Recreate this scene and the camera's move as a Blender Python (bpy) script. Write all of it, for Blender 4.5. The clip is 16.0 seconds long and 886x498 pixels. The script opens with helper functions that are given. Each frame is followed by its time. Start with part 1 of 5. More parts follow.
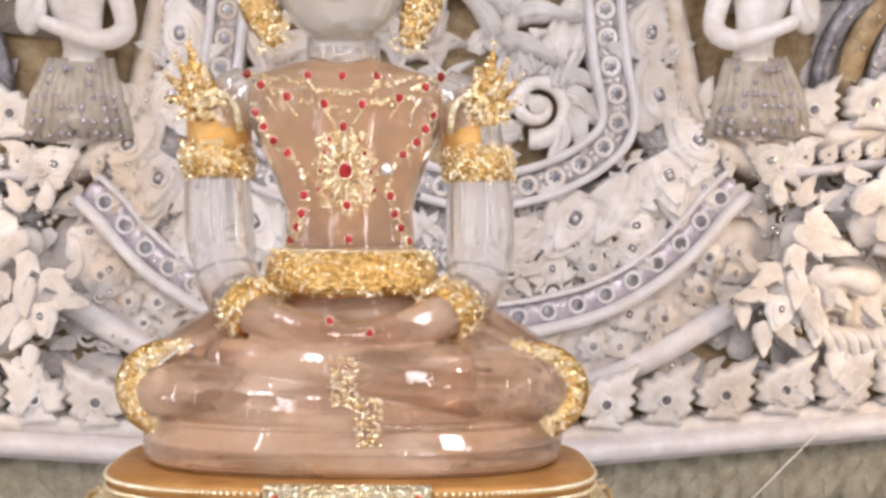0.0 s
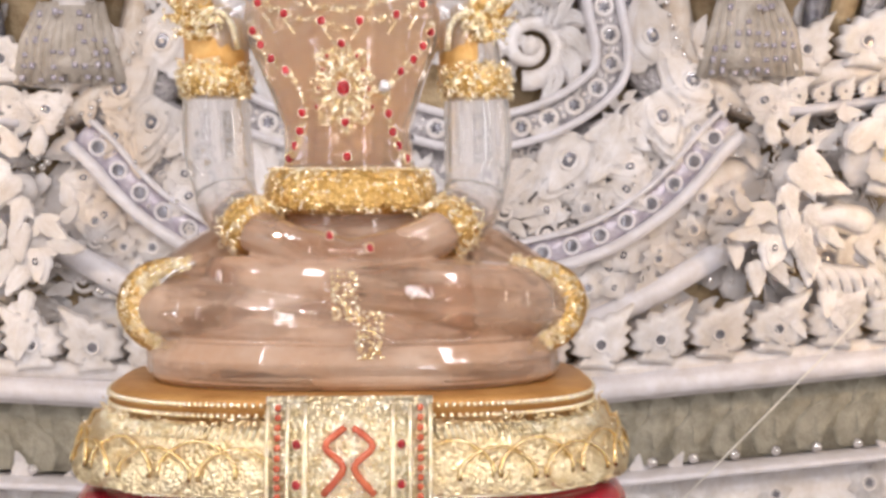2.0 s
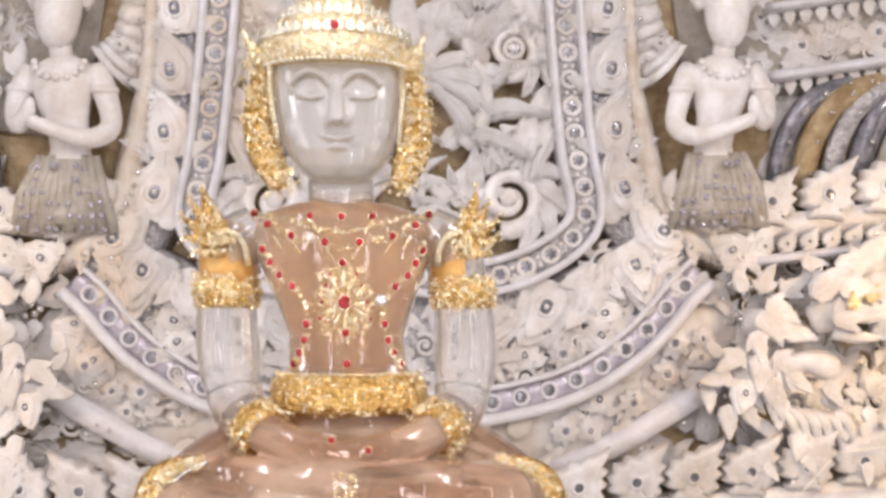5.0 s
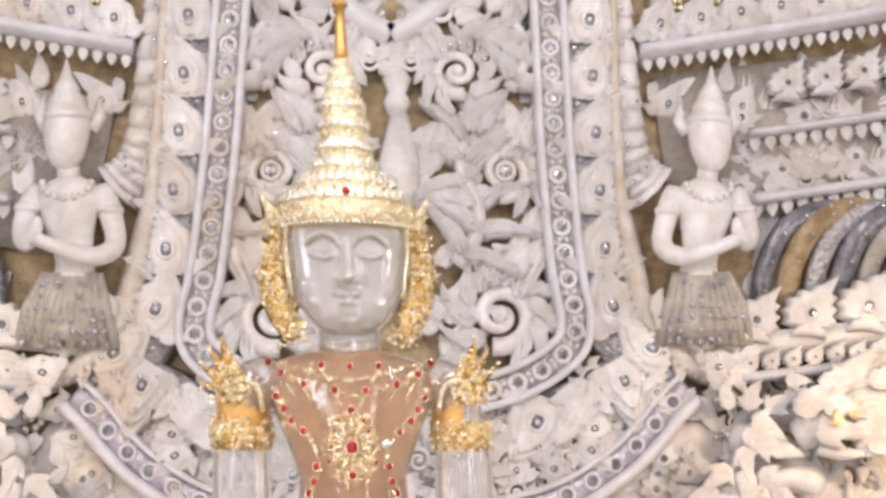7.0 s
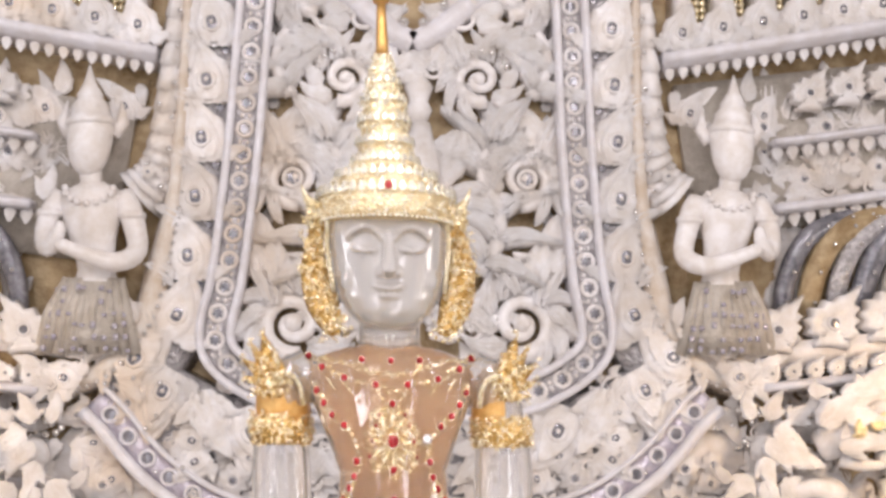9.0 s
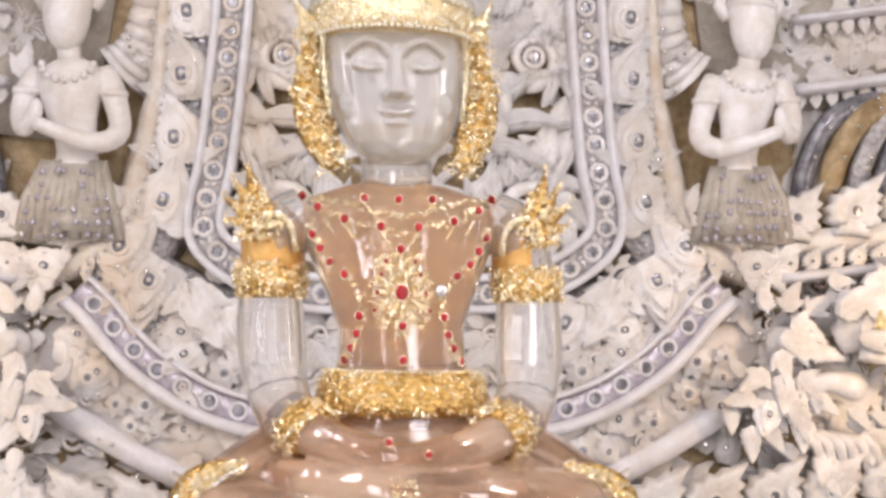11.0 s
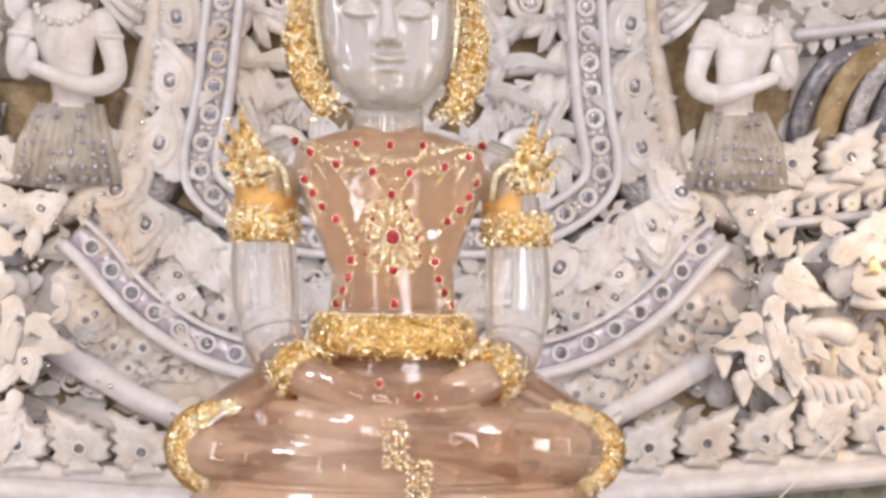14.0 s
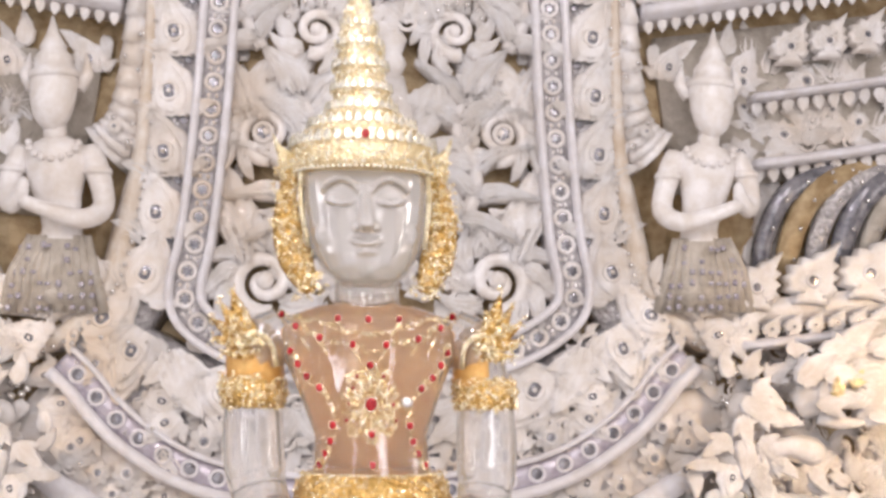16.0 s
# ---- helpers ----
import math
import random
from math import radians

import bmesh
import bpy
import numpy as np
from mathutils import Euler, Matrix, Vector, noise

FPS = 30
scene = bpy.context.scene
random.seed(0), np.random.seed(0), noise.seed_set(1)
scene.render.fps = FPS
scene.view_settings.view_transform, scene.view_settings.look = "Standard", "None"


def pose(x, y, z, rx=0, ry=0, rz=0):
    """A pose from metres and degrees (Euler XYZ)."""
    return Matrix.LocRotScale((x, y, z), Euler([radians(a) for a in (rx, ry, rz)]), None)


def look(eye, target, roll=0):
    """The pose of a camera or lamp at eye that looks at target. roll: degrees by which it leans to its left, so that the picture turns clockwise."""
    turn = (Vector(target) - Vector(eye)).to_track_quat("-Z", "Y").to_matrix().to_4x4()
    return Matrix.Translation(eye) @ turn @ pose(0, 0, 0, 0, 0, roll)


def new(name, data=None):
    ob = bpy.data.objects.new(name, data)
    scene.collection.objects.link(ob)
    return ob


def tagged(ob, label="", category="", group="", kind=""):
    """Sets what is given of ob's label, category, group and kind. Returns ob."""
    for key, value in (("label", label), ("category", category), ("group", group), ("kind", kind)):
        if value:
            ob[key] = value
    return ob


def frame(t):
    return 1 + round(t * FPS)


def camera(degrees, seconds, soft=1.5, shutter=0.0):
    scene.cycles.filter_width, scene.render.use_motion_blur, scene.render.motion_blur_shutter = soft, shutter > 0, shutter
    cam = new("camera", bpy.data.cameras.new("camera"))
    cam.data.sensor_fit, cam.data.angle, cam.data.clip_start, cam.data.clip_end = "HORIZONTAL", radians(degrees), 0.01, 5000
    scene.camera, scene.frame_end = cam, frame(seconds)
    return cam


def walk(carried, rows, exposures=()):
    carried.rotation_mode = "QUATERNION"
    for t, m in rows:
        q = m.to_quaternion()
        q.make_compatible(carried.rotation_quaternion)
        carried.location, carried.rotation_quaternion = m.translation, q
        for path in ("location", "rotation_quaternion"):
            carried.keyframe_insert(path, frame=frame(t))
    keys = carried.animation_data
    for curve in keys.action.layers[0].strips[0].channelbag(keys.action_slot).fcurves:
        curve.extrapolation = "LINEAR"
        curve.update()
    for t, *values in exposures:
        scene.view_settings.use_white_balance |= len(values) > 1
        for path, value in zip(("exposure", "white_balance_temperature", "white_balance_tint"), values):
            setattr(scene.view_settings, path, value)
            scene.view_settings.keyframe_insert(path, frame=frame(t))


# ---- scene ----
cam = camera(40.0, 16.0, 3.2)
PATH = [
    (0, (0.028, -0.767, 0.218), (0.097, 1.232, 0.198), 0.6),
    (0.5, (0.024, -0.768, 0.207), (0.099, 1.23, 0.167), 0.4),
    (1, (0.026, -0.772, 0.198), (0.103, 1.225, 0.138), 0.3),
    (1.5, (0.02, -0.769, 0.19), (0.1, 1.228, 0.11), 0.3),
    (2, (0.024, -0.772, 0.195), (0.106, 1.224, 0.1), 0.1),
    (2.5, (0.023, -0.777, 0.204), (0.123, 1.218, 0.104), 0.2),
    (3, (0.019, -0.791, 0.221), (0.124, 1.205, 0.155), 0.2),
    (3.5, (0.019, -0.81, 0.234), (0.125, 1.187, 0.23), 0.1),
    (6, (0.006, -0.878, 0.267), (0.136, 1.111, 0.423), 0.3),
    (6.5, (0.005, -0.899, 0.277), (0.138, 1.086, 0.484), 0.3),
    (7, (-0.002, -0.921, 0.286), (0.133, 1.058, 0.543), 0.4),
    (7.5, (-0.008, -0.936, 0.29), (0.126, 1.04, 0.569), 0.6),
    (8, (-0.016, -0.942, 0.284), (0.109, 1.034, 0.571), 0.6),
    (10.5, (-0.028, -0.812, 0.247), (0.09, 1.175, 0.443), 1.1),
    (11, (-0.03, -0.776, 0.233), (0.101, 1.215, 0.37), 0.9),
    (11.5, (-0.033, -0.753, 0.223), (0.1, 1.24, 0.319), 1.0),
    (12, (-0.033, -0.75, 0.22), (0.1, 1.245, 0.286), 1.1),
    (12.5, (-0.031, -0.756, 0.225), (0.101, 1.239, 0.272), 1.0),
    (13, (-0.028, -0.763, 0.226), (0.104, 1.232, 0.26), 1.0),
    (13.5, (-0.03, -0.775, 0.229), (0.103, 1.22, 0.262), 1.1),
    (14, (-0.026, -0.788, 0.233), (0.11, 1.207, 0.279), 1.1),
    (14.5, (-0.021, -0.807, 0.235), (0.139, 1.185, 0.305), 1.0),
    (15, (-0.027, -0.823, 0.244), (0.142, 1.168, 0.343), 0.9),
    (15.5, (-0.029, -0.841, 0.261), (0.139, 1.146, 0.412), 0.9),
    (16, (-0.028, -0.867, 0.274), (0.138, 1.114, 0.488), 0.6),
]
walk(cam, [(t, look(eye, target, roll)) for t, eye, target, roll in PATH], [(0, -0.53, 6520, 13), (16, -0.53, 6520, 13)])

# ---- world and lights ----
world = bpy.data.worlds.new("hall_air")
scene.world = world
world.use_nodes = True
world.node_tree.nodes["Background"].inputs[0].default_value = (0.9, 0.85, 0.8, 1)
world.node_tree.nodes["Background"].inputs[1].default_value = 0.3


def area(name, eye, target, sx, sy, watts, colour, spread=180):
    data = bpy.data.lights.new(name, "AREA")
    data.shape, data.size, data.energy, data.color = "DISK" if sx == sy else "RECTANGLE", sx, watts, colour
    if sx != sy:
        data.size_y = sy
    data.spread = radians(spread)
    ob = new(name, data)
    ob.matrix_world = look(eye, target)
    return ob


SLOTS = (-1.15, -0.75, 0.5, 0.8)
for x in SLOTS:
    area("window_daylight", (x, -3.02, 0.35), (x * 0.6, 1.0, 0.35), 0.09, 2.3, 10.5, (0.95, 0.95, 1.0))
BAYS = (-2.3, -0.9)
for y in BAYS:
    area("side_window_daylight", (-3.02, y, 0.45), (0.0, 0.6, 0.35), 0.14, 2.0, 15, (0.93, 0.95, 1.0))
    area("side_window_daylight", (3.02, y, 0.45), (0.0, 0.6, 0.35), 0.14, 2.0, 15, (1.0, 0.95, 0.90))
area("tube_lamp", (-0.9, -1.3, 2.2), (0.0, 0.9, 0.3), 0.12, 1.5, 24, (0.95, 0.94, 1.0))
area("tube_lamp", (0.9, -1.3, 2.2), (0.0, 0.9, 0.3), 0.12, 1.5, 24, (1.0, 0.95, 0.95))
for k in range(6):
    area("spot_lamp", (-1.25 + 0.5 * k, -1.45 - 0.2 * (k % 2), 1.55), (0.05 + 0.25 * (k - 2.5), 1.6, 0.1), 0.05, 0.05, 5.6, (1.0, 0.94, 0.91))
area("down_lamp", (1.40, 0.70, 0.50), (0.93, 1.6, 0.12), 0.12, 0.12, 1.1, (1.0, 0.70, 0.38), 60)
area("down_lamp", (-1.30, 0.70, 0.50), (-0.88, 1.6, 0.12), 0.12, 0.12, 1.0, (1.0, 0.72, 0.42), 60)


# ---- materials ----
def mat(name, dark, light, rough=0.5, metal=0.0, scale=30, bump=0.2, fine=300, fine_bump=0.0, trans=0.0, ior=1.5,
        coat=0.0, vary=0.0, stain=None):
    """Two colours mixed by noise at one scale, relief at two scales."""
    m = bpy.data.materials.new(name)
    m.use_nodes = True
    t, p = m.node_tree, m.node_tree.nodes["Principled BSDF"]
    co = t.nodes.new("ShaderNodeTexCoord")
    geo = t.nodes.new("ShaderNodeNewGeometry")
    n = t.nodes.new("ShaderNodeTexNoise")
    n.inputs["Scale"].default_value, n.inputs["Detail"].default_value, n.inputs["Roughness"].default_value = scale, 6, 0.65
    t.links.new(geo.outputs["Position"], n.inputs["Vector"])
    ramp = t.nodes.new("ShaderNodeValToRGB")
    ramp.color_ramp.elements[0].position, ramp.color_ramp.elements[1].position = 0.36, 0.64
    ramp.color_ramp.elements[0].color, ramp.color_ramp.elements[1].color = (*dark, 1), (*light, 1)
    t.links.new(n.outputs["Fac"], ramp.inputs[0])
    colour = ramp.outputs[0]
    if stain:
        big = t.nodes.new("ShaderNodeTexNoise")
        big.inputs["Scale"].default_value, big.inputs["Detail"].default_value = 3.5, 5
        t.links.new(geo.outputs["Position"], big.inputs["Vector"])
        rng2 = t.nodes.new("ShaderNodeMapRange")
        rng2.inputs[1].default_value, rng2.inputs[2].default_value, rng2.inputs[4].default_value = 0.50, 0.68, 0.75
        t.links.new(big.outputs["Fac"], rng2.inputs[0])
        mix = t.nodes.new("ShaderNodeMix")
        mix.data_type = "RGBA"
        t.links.new(rng2.outputs[0], mix.inputs[0])
        t.links.new(colour, mix.inputs[6])
        mix.inputs[7].default_value = (*stain, 1)
        colour = mix.outputs[2]
    if vary:
        info = t.nodes.new("ShaderNodeObjectInfo")
        hsv = t.nodes.new("ShaderNodeHueSaturation")
        rng = t.nodes.new("ShaderNodeMapRange")
        rng.inputs[3].default_value, rng.inputs[4].default_value = 1 - vary, 1 + vary
        t.links.new(info.outputs["Random"], rng.inputs[0])
        t.links.new(rng.outputs[0], hsv.inputs["Value"])
        t.links.new(colour, hsv.inputs["Color"])
        colour = hsv.outputs[0]
    t.links.new(colour, p.inputs["Base Color"])
    p.inputs["Roughness"].default_value, p.inputs["Metallic"].default_value = rough, metal
    p.inputs["Transmission Weight"].default_value, p.inputs["IOR"].default_value = trans, ior
    p.inputs["Coat Weight"].default_value = coat
    b = t.nodes.new("ShaderNodeBump")
    b.inputs["Strength"].default_value, b.inputs["Distance"].default_value = bump, 0.3 / scale
    t.links.new(n.outputs["Fac"], b.inputs["Height"])
    last = b
    if fine_bump:
        v = t.nodes.new("ShaderNodeTexVoronoi")
        v.inputs["Scale"].default_value = fine
        t.links.new(geo.outputs["Position"], v.inputs["Vector"])
        b2 = t.nodes.new("ShaderNodeBump")
        b2.invert = True
        b2.inputs["Strength"].default_value, b2.inputs["Distance"].default_value = fine_bump, 0.6 / fine
        t.links.new(v.outputs["Distance"], b2.inputs["Height"])
        t.links.new(b.outputs[0], b2.inputs["Normal"])
        last = b2
    t.links.new(last.outputs[0], p.inputs["Normal"])
    return m


WHITE = mat("white_lacquer", (0.72, 0.66, 0.61), (0.89, 0.86, 0.86), 0.30, 0, 22, 0.28, 95, 0.09, coat=0.25, vary=0.12, stain=(0.70, 0.57, 0.44))
WORN = mat("worn_cream_paint", (0.60, 0.48, 0.36), (0.82, 0.76, 0.70), 0.4, 0, 14, 0.3, 90, 0.15, vary=0.05)
RAIL = mat("white_rail_paint", (0.69, 0.65, 0.65), (0.82, 0.80, 0.84), 0.35, 0, 22, 0.2, 200, 0.06, coat=0.2)
OCHRE = mat("old_gilt_ground", (0.28, 0.18, 0.08), (0.54, 0.41, 0.24), 0.45, 0.12, 22, 0.3, 130, 0.3)
GREY = mat("mirror_mosaic_ground", (0.36, 0.34, 0.35), (0.66, 0.63, 0.63), 0.25, 0.35, 55, 0.4, 110, 0.6)
MIRROR = mat("dark_mirror_glass", (0.14, 0.14, 0.16), (0.34, 0.33, 0.36), 0.14, 0.35, 60, 0.1)
LILAC = mat("lilac_mirror_glass", (0.44, 0.40, 0.47), (0.66, 0.62, 0.68), 0.2, 0.3, 60, 0.1, 120, 0.3)
SILVER = mat("silver_bead", (0.75, 0.73, 0.72), (0.92, 0.90, 0.88), 0.12, 0.9, 60, 0.1)
GOLD = mat("cut_gold", (0.55, 0.32, 0.09), (0.82, 0.56, 0.22), 0.30, 1.0, 140, 0.6, 330, 1.0)
GOLD_BEAD = mat("bright_gold", (1.0, 0.82, 0.48), (1.0, 0.95, 0.78), 0.22, 0.82, 200, 0.3)
CROWN_BEAD = mat("silvery_gold", (1.0, 0.91, 0.68), (1.0, 0.98, 0.90), 0.24, 0.75, 200, 0.3)
CROWN_GOLD = mat("crown_gold", (0.80, 0.63, 0.34), (1.0, 0.88, 0.62), 0.3, 1.0, 140, 0.4, 380, 0.8)
DULL_AMBER = mat("dull_amber_gilt", (0.42, 0.20, 0.055), (0.55, 0.29, 0.09), 0.5, 0.4, 40, 0.1)
GOLD_SMOOTH = mat("worn_gold_sheet", (0.66, 0.36, 0.11), (0.82, 0.52, 0.20), 0.45, 1.0, 60, 0.15)
PALE_GOLD = mat("pale_gold", (0.80, 0.65, 0.36), (1.0, 0.95, 0.78), 0.28, 0.9, 170, 0.6, 420, 1.0)
RUBY = mat("ruby_glass", (0.22, 0.008, 0.012), (0.55, 0.03, 0.035), 0.1, 0.0, 200, 0.1, coat=0.6)
RED = mat("red_lacquer", (0.30, 0.008, 0.02), (0.48, 0.02, 0.04), 0.25, 0.0, 20, 0.1, coat=0.4)
def crystal():
    """Rock crystal: clear in the arms, smoky amber in trunk, lap and base, milky in the head."""
    m = mat("rock_crystal", (0.71, 0.43, 0.26), (0.89, 0.68, 0.52), 0.02, 0.0, 14, 0.012, trans=0.55, ior=1.45, coat=0.8)
    t, p = m.node_tree, m.node_tree.nodes["Principled BSDF"]
    geo = t.nodes.new("ShaderNodeNewGeometry")
    sep = t.nodes.new("ShaderNodeSeparateXYZ")
    t.links.new(geo.outputs["Position"], sep.inputs[0])

    def math_node(kind, a, b=0.0):
        n = t.nodes.new("ShaderNodeMath")
        n.operation = kind
        for k, v in enumerate((a, b)):
            if isinstance(v, (int, float)):
                n.inputs[k].default_value = v
            else:
                t.links.new(v, n.inputs[k])
        return n.outputs[0]

    def ramp(v, lo, hi):
        n = t.nodes.new("ShaderNodeMapRange")
        n.interpolation_type = "SMOOTHSTEP"
        n.inputs[1].default_value, n.inputs[2].default_value = lo, hi
        t.links.new(v, n.inputs[0])
        return n.outputs[0]

    turn = t.nodes.new("ShaderNodeMapping")
    turn.inputs["Rotation"].default_value, turn.inputs["Scale"].default_value = (0, radians(-14), 0), (8, 12, 30)
    t.links.new(geo.outputs["Position"], turn.inputs[0])
    veil = t.nodes.new("ShaderNodeTexNoise")
    veil.inputs["Scale"].default_value, veil.inputs["Detail"].default_value = 1.6, 5
    t.links.new(turn.outputs[0], veil.inputs["Vector"])
    cloud = math_node("ADD", 0.52, math_node("MULTIPLY", ramp(veil.outputs["Fac"], 0.40, 0.60), 0.30))
    trunk = ramp(sep.outputs[2], 0.190, 0.215)
    cloud = math_node("ADD", cloud, math_node("MULTIPLY", trunk, math_node("SUBTRACT", 0.86, cloud)))
    side = math_node("ABSOLUTE", math_node("ADD", sep.outputs[0], 0.004))
    arm = math_node("MULTIPLY", ramp(side, 0.052, 0.062), ramp(sep.outputs[2], 0.170, 0.195))
    head = ramp(sep.outputs[2], 0.322, 0.338)
    old = p.inputs["Base Color"].links[0].from_socket
    for fac, colour in ((trunk, (0.985, 0.88, 0.76, 1)), (arm, (0.97, 0.96, 0.95, 1)), (head, (0.92, 0.905, 0.895, 1))):
        mix = t.nodes.new("ShaderNodeMix")
        mix.data_type = "RGBA"
        t.links.new(fac, mix.inputs[0])
        t.links.new(old, mix.inputs[6])
        mix.inputs[7].default_value = colour
        old = mix.outputs[2]
    t.links.new(old, p.inputs["Base Color"])
    clear = math_node("ADD", math_node("ADD", cloud, math_node("MULTIPLY", arm, math_node("SUBTRACT", 0.80, cloud))), math_node("MULTIPLY", head, math_node("SUBTRACT", 0.70, cloud)))
    t.links.new(clear, p.inputs["Transmission Weight"])
    return m


CRYSTAL = crystal()
PLASTER = mat("hall_plaster", (0.76, 0.73, 0.70), (0.84, 0.82, 0.80), 0.8, 0, 3, 0.1)
AMBER = mat("amber_gilt_sheet", (0.74, 0.38, 0.10), (0.90, 0.56, 0.20), 0.38, 0.35, 60, 0.15)
MARBLE = mat("floor_marble", (0.62, 0.59, 0.56), (0.78, 0.75, 0.72), 0.25, 0, 2.5, 0.03)
WOOD = mat("altar_wood", (0.10, 0.05, 0.03), (0.18, 0.09, 0.05), 0.35, 0, 12, 0.1)
THREAD = mat("cotton_thread", (0.80, 0.76, 0.68), (0.9, 0.87, 0.8), 0.8, 0, 90, 0.2)
DULL = mat("olive_grey_ground", (0.26, 0.24, 0.18), (0.42, 0.39, 0.31), 0.5, 0.1, 25, 0.3, 150, 0.3)
PETAL = mat("petal_gold", (0.80, 0.55, 0.22), (1.0, 0.84, 0.50), 0.24, 1.0, 120, 0.25)
PANEL = mat("tan_grey_ground", (0.40, 0.35, 0.29), (0.58, 0.53, 0.47), 0.5, 0.05, 25, 0.3, 140, 0.3)
COPPER = mat("orange_red_enamel", (0.45, 0.07, 0.03), (0.65, 0.16, 0.07), 0.25, 0.2, 80, 0.2, coat=0.4)
LAMP = mat("lamp_housing", (0.75, 0.75, 0.75), (0.85, 0.85, 0.85), 0.4, 0, 20, 0.0)

# ---- mesh helpers ----
AXIS_X, WALL_Y, RISE = 0.055, 1.6, 0.018


def W(u, v, d=0.0):
    """A place on the carved screen: u from its axis, v up, d proud of its plane."""
    return Vector((AXIS_X + u, WALL_Y - d, v + RISE * u))


def S(x, y, z):
    """A place on the image, which leans slightly."""
    return Vector((x - 0.046 * max(z - 0.13, 0.0), y, z))


def finish(bm, smooth=True):
    bmesh.ops.recalc_face_normals(bm, faces=bm.faces)
    for f in bm.faces:
        f.smooth = smooth
    return bm


def mesh_of(name, bm, material, smooth=True):
    finish(bm, smooth)
    me = bpy.data.meshes.new(name)
    bm.to_mesh(me)
    bm.free()
    for m in material if isinstance(material, (list, tuple)) else [material]:
        me.materials.append(m)
    return me


def thing(name, base, label, category, group="", kind=""):
    ob = new(name)
    ob.location = base
    ob.empty_display_size = 0.02
    return tagged(ob, label, category, group, kind)


def under(ob, parent):
    ob.parent = parent
    m = Matrix.Translation(parent.location)
    if parent.parent:
        m = parent.parent.matrix_basis.copy() if parent.parent.type == "EMPTY" else m
        m = Matrix.Identity(4)
    ob.matrix_parent_inverse = m.inverted()
    return ob


def part(name, bm, material, parent, label="", smooth=True, kind=""):
    """One mesh object, built in world places, under a thing or a part."""
    ob = new(name, mesh_of(name, bm, material, smooth))
    under(ob, parent)
    return tagged(ob, label, kind=kind)


def piece(name, me, m, parent, label=""):
    """An object on shared mesh data, at the pose m."""
    ob = new(name, me)
    under(ob, parent)
    ob.matrix_basis = m
    return tagged(ob, label)


def solid(name, bm, material, label, category, kind="", smooth=True, group=""):
    return tagged(new(name, mesh_of(name, bm, material, smooth)), label, category, group, kind)


def smooth_line(pts, n=6):
    """Catmull-Rom through a few points."""
    pts = [Vector(p) for p in pts]
    ends = [2 * pts[0] - pts[1]] + pts + [2 * pts[-1] - pts[-2]]
    out = []
    for i in range(1, len(ends) - 2):
        a, b, c, d = ends[i - 1 : i + 3]
        for k in range(n):
            t = k / n
            out.append(0.5 * ((2 * b) + (c - a) * t + (2 * a - 5 * b + 4 * c - d) * t * t + (3 * b - a - 3 * c + d) * t ** 3))
    return out + [pts[-1]]


def ring_skin(bm, rings, cap=True, closed=True):
    vs = [[bm.verts.new(p) for p in r] for r in rings]
    n = len(vs[0])
    for a, b in zip(vs, vs[1:]):
        for i in range(n if closed else n - 1):
            j = (i + 1) % n
            bm.faces.new((a[i], a[j], b[j], b[i]))
    if cap and closed:
        bm.faces.new(vs[0][::-1])
        bm.faces.new(vs[-1])
    return vs


def tube(bm, pts, radii, seg=8, squash=1.0, up=(0, 1, 0)):
    """A round limb along points; squash flattens it along up."""
    pts = [Vector(p) for p in pts]
    if not isinstance(radii, (list, tuple)):
        radii = [radii] * len(pts)
    rings = []
    for i, p in enumerate(pts):
        d = (pts[min(i + 1, len(pts) - 1)] - pts[max(i - 1, 0)]).normalized()
        a = d.cross(Vector(up))
        a = a.normalized() if a.length > 1e-4 else d.orthogonal().normalized()
        b = a.cross(d).normalized()
        rings.append([p + radii[i] * (math.cos(w) * a + squash * math.sin(w) * b) for w in (2 * math.pi * k / seg for k in range(seg))])
    ring_skin(bm, rings)


def oval(bm, rows, seg=24, shape=2.0, place=S):
    """A body of stacked ovals: rows of z, half width, half depth, x, y."""
    rings = []
    for z, a, b, x, y in rows:
        ring = []
        for k in range(seg):
            w = 2 * math.pi * k / seg
            c, s = math.cos(w), math.sin(w)
            ring.append(place(x + a * math.copysign(abs(c) ** (2 / shape), c), y + b * math.copysign(abs(s) ** (2 / shape), s), z))
        rings.append(ring)
    ring_skin(bm, rings)


def ball(bm, p, r, seg=8, rings=6, scale=(1, 1, 1)):
    m = Matrix.Translation(p) @ Matrix.Diagonal((scale[0], scale[1], scale[2], 1))
    bmesh.ops.create_uvsphere(bm, u_segments=seg, v_segments=rings, radius=r, matrix=m)


def box(bm, lo, hi):
    m = Matrix.Translation([(a + b) / 2 for a, b in zip(lo, hi)]) @ Matrix.Diagonal((*[b - a for a, b in zip(lo, hi)], 1))
    bmesh.ops.create_cube(bm, size=1, matrix=m)


def sweep(bm, line, profile, place=W):
    """A moulding along a line of (u, v): profile of (offset across, proud)."""
    rings = []
    for i, p in enumerate(line):
        d = (line[min(i + 1, len(line) - 1)] - line[max(i - 1, 0)]).normalized()
        nx, ny = -d[1], d[0]
        rings.append([place(p[0] + nx * o, p[1] + ny * o, h) for o, h in profile])
    ring_skin(bm, rings)


def fillet(w, d0, d1, e=0.25):
    """A rounded bar's profile, w wide, from d0 to d1 proud."""
    h = w / 2
    return [(-h, d0), (-h, d1 - (d1 - d0) * e), (-h * 0.8, d1), (h * 0.8, d1), (h, d1 - (d1 - d0) * e), (h, d0)]


